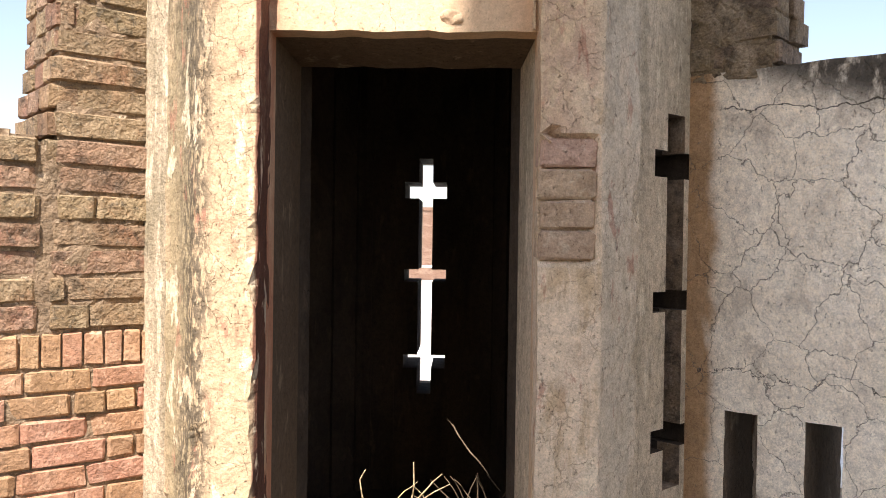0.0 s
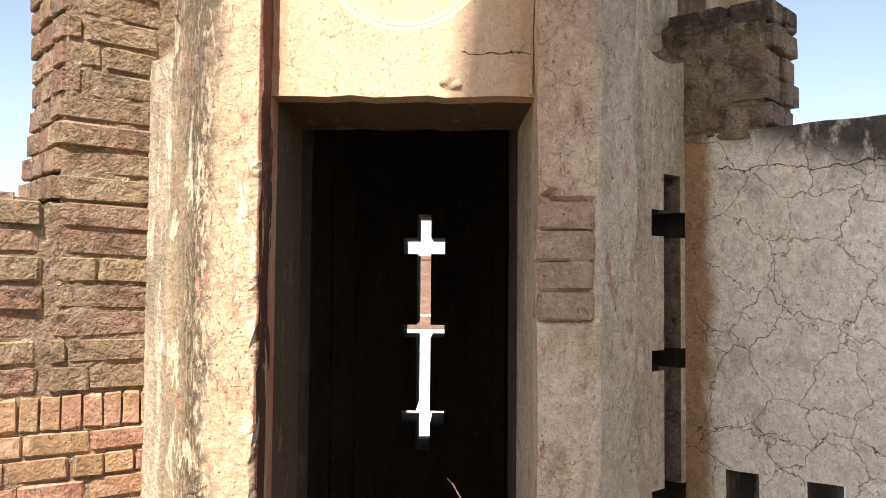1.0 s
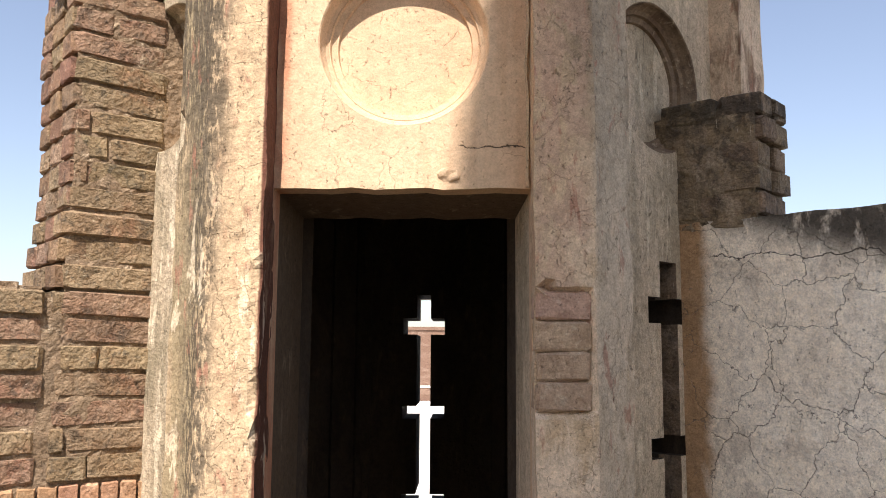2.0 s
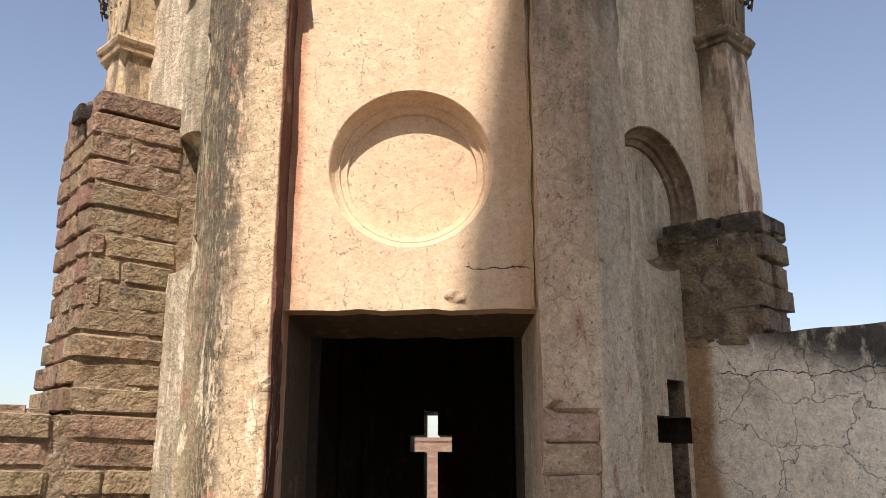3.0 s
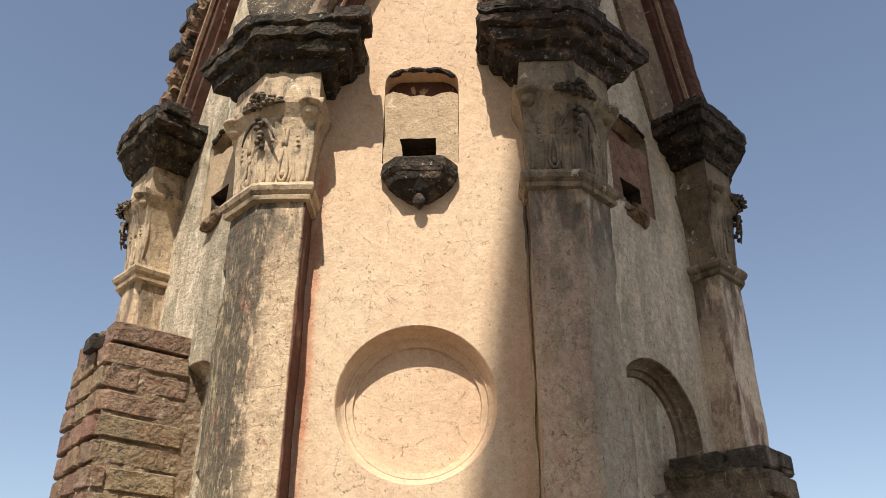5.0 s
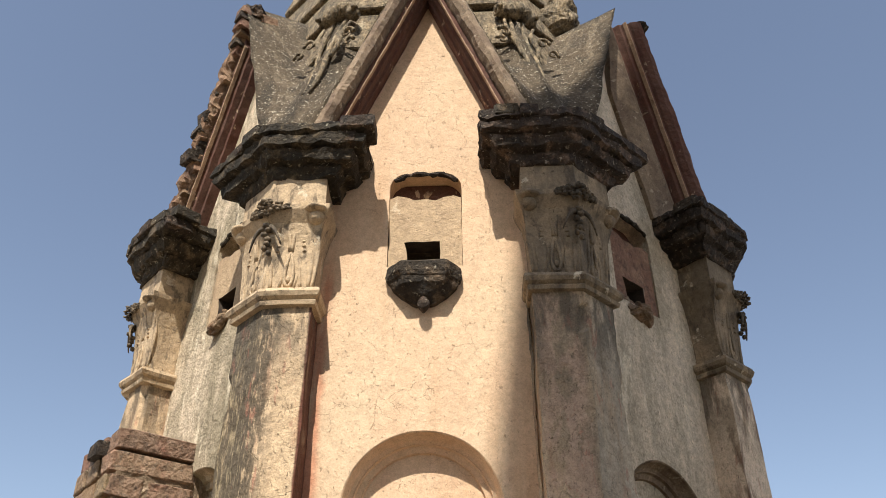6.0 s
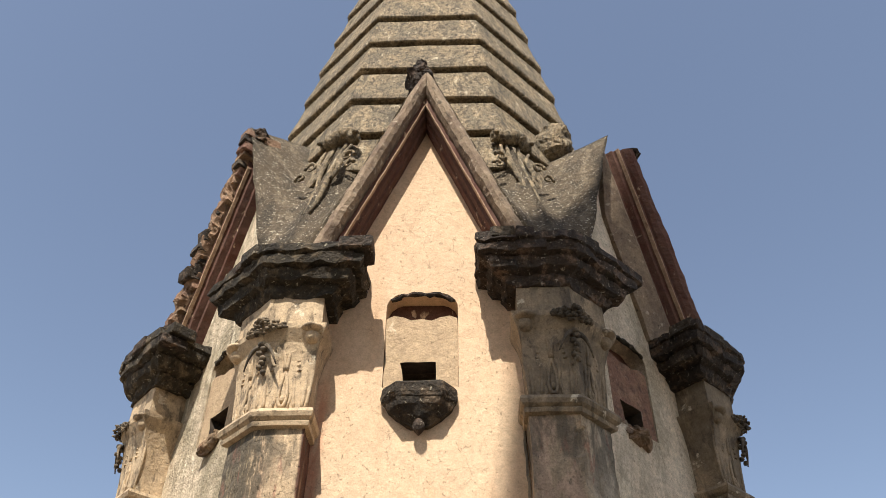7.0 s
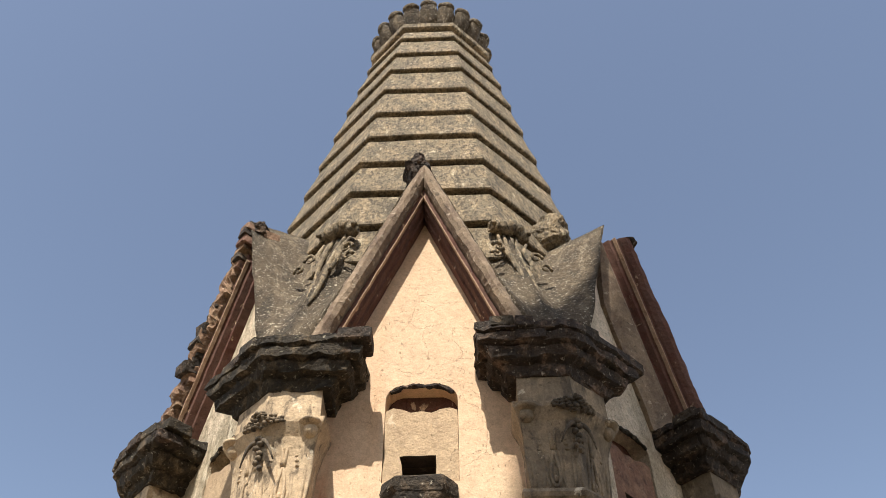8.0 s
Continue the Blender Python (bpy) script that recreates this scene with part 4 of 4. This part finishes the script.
brick_wall = thing("brick_wall", (-1.0, 0.3, GROUND), "ruined brown brick wall stub, red brick below a soldier course", "brick wall")
core = part("mortar_core", solid_box(LEFT, -0.25, 1.9, -0.40, -0.009, GROUND, 2.07, step=0.03, amp=0.006, fine=0.003), M_MORTAR, brick_wall)
core_top = part("mortar_core", solid_box(LEFT, -0.25, 0.272, -0.39, -0.007, 1.52, 3.12, amp=0.010, step=0.02, fine=0.006), M_MORTAR, brick_wall)


def course(parent, run, mat, z, h, m0, m1, lengths, depth=0.11, jit=0.008, face_v=0.0):
    m = m0
    while m < m1 - 0.02:
        ln = min(RND.choice(lengths) * RND.uniform(0.9, 1.1), m1 - m)
        if m1 - m - ln < 0.03:
            ln = m1 - m
        lay(parent, mat, run.at(m + ln / 2, face_v - depth / 2 + RND.uniform(-jit, jit), z + h / 2), (*run.u, 0), (*run.n, 0), (ln - 0.008, depth, h - 0.010))
        m += ln


# red brick below: running courses, then bricks on end
z = 1.378
k = 0
while z > 0.75:
    z -= 0.077
    course(brick_wall, LEFT, M_REDBRICK, z, 0.077, -0.03 - 0.05 * (k % 2), 0.95, (0.10, 0.105, 0.21) if k % 2 else (0.21, 0.2, 0.11), jit=0.004, face_v=0.004)
    k += 1
m = -0.05
while m < 0.95:
    w = RND.uniform(0.056, 0.066)
    lay(brick_wall, M_REDBRICK, LEFT.at(m + w / 2, -0.05 + RND.uniform(-0.004, 0.004), 1.434), (*LEFT.u, 0), (*LEFT.n, 0), (w - 0.008, 0.11, 0.107))
    m += w
z = 1.494
while z < 3.13:
    h = 0.086
    course(brick_wall, LEFT, M_OLDBRICK, z, h, -0.03, 0.285 + 0.012 * math.sin(z * 9), (0.32, 0.30, 0.19, 0.24), jit=0.006)
    if z < 2.03:
        course(brick_wall, LEFT, M_OLDBRICK, z, h, 0.325, 0.95, (0.26, 0.16, 0.24), jit=0.009)
    if z > 2.0:
        end = 0.275 + 0.014 * math.sin(z * 7) + 0.008 * max(0, (2.9 - z))
        for v0, v1 in ((-0.115, 0.0), (-0.26, -0.125), (-0.40, -0.27)):
            lay(brick_wall, M_QUOIN if RND.random() < 0.5 else M_OLDBRICK, LEFT.at(end - 0.036 + RND.uniform(-0.006, 0.006), (v0 + v1) / 2, z + h / 2), (*LEFT.n, 0), (*LEFT.u, 0), (v1 - v0 - 0.012, 0.1, h - 0.012))
    z += h
# rough crest
for k in range(9):
    lay(brick_wall, M_DARKBRICK, LEFT.at(0.02 + 0.033 * k, -0.07 - RND.uniform(0, 0.22), 3.155 + RND.uniform(-0.03, 0.015)), (*LEFT.u, 0), (*LEFT.n, 0), (RND.uniform(0.07, 0.13), 0.1, 0.06))
for k in range(7):
    lay(brick_wall, M_MORTAR, LEFT.at(0.36 + 0.09 * k, -0.08 - RND.uniform(0, 0.15), 2.09 + RND.uniform(-0.01, 0.01)), (*LEFT.u, 0), (*LEFT.n, 0), (RND.uniform(0.1, 0.16), 0.14, 0.05), "mortar_lump")

# plastered parapet with two slots through it
parapet = thing("parapet_wall", (1.2, 0.1, GROUND), "cracked grey plastered parapet wall with a black weathered top and two slots", "parapet")
bm = bmesh.new()
top = [(m / 20, 2.345 + 0.006 * noise.noise((m * 0.4, 0, 0))) for m in range(44, -1, -1)]
outline = [(0.0, GROUND), (2.2, GROUND), *top]
slots = [ragged([(a, 0.7), (b, 0.7), (b, 1.262), (a, 1.262)], 0.04, 0.004, 18, seed=a) for a, b in ((0.136, 0.242), (0.387, 0.494), (0.64, 0.745), (0.89, 0.995))]
plate(bm, RIGHT, outline, slots, -0.36, 0.0)
plastered = part("plastered_wall", bm, M_GREYWALL, parapet)
# Slot walls darker than the wall face, their shade put into the colour.
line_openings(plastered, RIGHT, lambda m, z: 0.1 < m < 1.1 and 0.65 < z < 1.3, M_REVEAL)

# brick stub that stands on the parapet
stub = thing("brick_stub", (1.0, 0.35, 2.345), "dark ruined brick stub standing on the parapet against the turret", "brick stub")
part("mortar_core", solid_box(RIGHT, -0.25, 0.268, -0.24, 0.002, 2.32, 2.725, step=0.02, amp=0.012, fine=0.006), M_STUB, stub)
z = 2.349
while z < 2.70:
    h = 0.084
    course(stub, RIGHT, M_STUB, z, h, -0.06, 0.276 + 0.008 * math.sin(z * 11), (0.21, 0.12, 0.23), jit=0.005, face_v=0.003)
    for v0, v1 in ((-0.115, 0.0), (-0.235, -0.125)):
        lay(stub, M_STUB, RIGHT.at(0.238 + RND.uniform(-0.01, 0.014), (v0 + v1) / 2, z + h / 2), (*RIGHT.n, 0), (*RIGHT.u, 0), (v1 - v0 - 0.01, 0.1, h - 0.01))
    z += h
for k in range(13):
    lay(stub, M_STUB, RIGHT.at(-0.06 + 0.026 * k, -0.06 - RND.uniform(0, 0.1), 2.738 + RND.uniform(-0.02, 0.02)), (*RIGHT.u, 0), (*RIGHT.n, 0), (RND.uniform(0.07, 0.13), 0.11, 0.05))

# ---- ground, and what shows through the slits ----
bm = bmesh.new()
bmesh.ops.create_grid(bm, x_segments=60, y_segments=60, size=600, matrix=Matrix.Translation((0, 0, GROUND)))
tagged(part("ground", bm, M_SOIL), "dry earth ground", "ground", kind="structure")

# Added white sheet: the sun's glare on the ground is put into its colour.
bm = bmesh.new()
loops_to_solid(bm, [[Vector((x, y, z)) for x, y in ((-20, 3.2), (20, 3.2), (20, 29.9), (-20, 29.9))] for z in (GROUND - 0.1, GROUND + 0.012)])
tagged(part("pavement", bm, M_WHITE), "sunlit ground behind the turret, its glare put into a white colour", "pavement", kind="structure")
far_wall = thing("boundary_wall", (0, 30.2, GROUND), "long pale red brick boundary wall across the courtyard", "wall")
FAR = Run((-20, 30), (1, 0), (0, -1))
part("brick_body", solid_box(FAR, 0, 40, -0.5, 0, GROUND, 2.88, 0.8, 0.004, 0), M_FARBRICK, far_wall)
part("plastered_band", solid_box(FAR, 0, 40, -0.45, 0.03, 0.70, 0.78, 0.8, 0.004, 0), M_WHITE, far_wall)
part("coping", solid_box(FAR, 0, 40, -0.55, 0.05, 2.88, 3.0, 0.8, 0.004, 0), M_FARBRICK, far_wall)

# an unseen taller tower, added so its battered edge shades part of the turret
tower = thing("shade_tower", (0.5, -7, GROUND), "unseen tall battered tower of weathered plaster, added to cast shade", "tower")
bm = bmesh.new()
edge_x = lambda z: -0.962 + 0.138 * (z - 11.05)
tower_edge = [(z, edge_x(z)) for z in (GROUND, 5, 9, 13.2)] + [(14.0, -0.34), (14.8, -0.10), (20.0, 0.3)]
loops_to_solid(bm, [[Vector(p) for p in ((x, -6.06, z), (1.7, -6.06, z), (1.7, -8.2, z), (x, -8.2, z))] for z, x in tower_edge])
part("tower_wall", bm, M_DIAG, tower)

# ---- rubbish in the doorway ----
heap = thing("straw_heap", (0.05, 0.75, 0.5), "heap of dry straw, twigs and earth on the doorway floor", "straw heap")
bm = bmesh.new()
bmesh.ops.create_grid(bm, x_segments=30, y_segments=30, size=0.5)
for v in bm.verts:
    r = math.hypot(v.co.x, v.co.y) / 0.5
    h = max(0.0, 1 - r) ** 0.8
    v.co = Vector((0.06 + v.co.x * 0.9, 0.72 + v.co.y, 0.49 + 0.31 * h + 0.05 * h * noise.noise(v.co * 12)))
part("earth_mound", bm, M_SOIL, heap)
bm = bmesh.new()
for k in range(900):
    a, r = RND.uniform(0, 6.28), 0.36 * math.sqrt(RND.random())
    x, y = 0.07 + r * math.cos(a), 0.70 + r * math.sin(a)
    z = 0.49 + 0.31 * max(0, 1 - r / 0.5) ** 0.8 + RND.uniform(0, 0.03)
    yaw, lift, ln = RND.uniform(0, 6.28), RND.uniform(-0.2, 0.25), RND.uniform(0.05, 0.16)
    d = Vector((math.cos(yaw) * math.cos(lift), math.sin(yaw) * math.cos(lift), math.sin(lift)))
    mid = Vector((x, y, z)) + d * ln * 0.5 + Vector((RND.uniform(-0.02, 0.02), 0, RND.uniform(0, 0.02)))
    tube(bm, [Vector((x, y, z)), mid, Vector((x, y, z)) + d * ln], [0.0022, 0.0018, 0.001], 3)
tagged(part("straw", bm, M_STRAW, heap, "loose pale straw stalks"), kind="stuff")
# single twigs that stand out of the heap
def twig(points, r, material=M_STRAW):
    bm = bmesh.new()
    pts = split_path(points, 0.05)
    pts = [p + noise.noise_vector(p * 14) * 0.01 for p in pts]
    tube(bm, pts, [r * (1 - 0.6 * i / len(pts)) for i in range(len(pts))], 5)
    part("twig", bm, material, heap)


twig([(-0.12, 0.65, 0.80), (-0.17, 0.63, 0.86), (-0.185, 0.62, 0.93), (-0.165, 0.62, 0.965)], 0.004)
twig([(0.0, 0.62, 0.84), (0.015, 0.6, 0.92), (0.012, 0.6, 1.0)], 0.004)
twig([(0.0, 0.60, 0.85), (0.06, 0.57, 0.92), (0.115, 0.55, 0.975)], 0.004)
twig([(0.02, 0.60, 0.86), (0.09, 0.57, 0.91), (0.14, 0.55, 0.94)], 0.0035)
twig([(-0.08, 0.62, 0.82), (-0.02, 0.6, 0.9), (0.03, 0.58, 0.94)], 0.003)
# from here on, twigs in shade use the darkened copy
twig([(0.12, 0.9, 1.10), (0.22, 0.85, 0.98), (0.33, 0.8, 0.85)], 0.004, M_TWIG_SHADED)
for k in range(12):
    a = RND.uniform(-0.9, 0.9)
    x = 0.26 + RND.uniform(-0.12, 0.08)
    twig([(x, 0.95, 0.6 + RND.uniform(0, 0.1)), (x + 0.13 * math.sin(a), 0.93, 0.78), (x + 0.22 * math.sin(a), 0.9, 0.80 + 0.08 * math.cos(a))], 0.004, M_TWIG_SHADED)

# ---- blister of plaster over the door ----
bm = bmesh.new()
blob(bm, FACES[0].at(0.137, 0.0, 2.423), (0.032, 0.007, 0.024), None, 3)
shake(bm, 0.008, 40)
part("plaster_blister", bm, M_PANEL, walls[0])
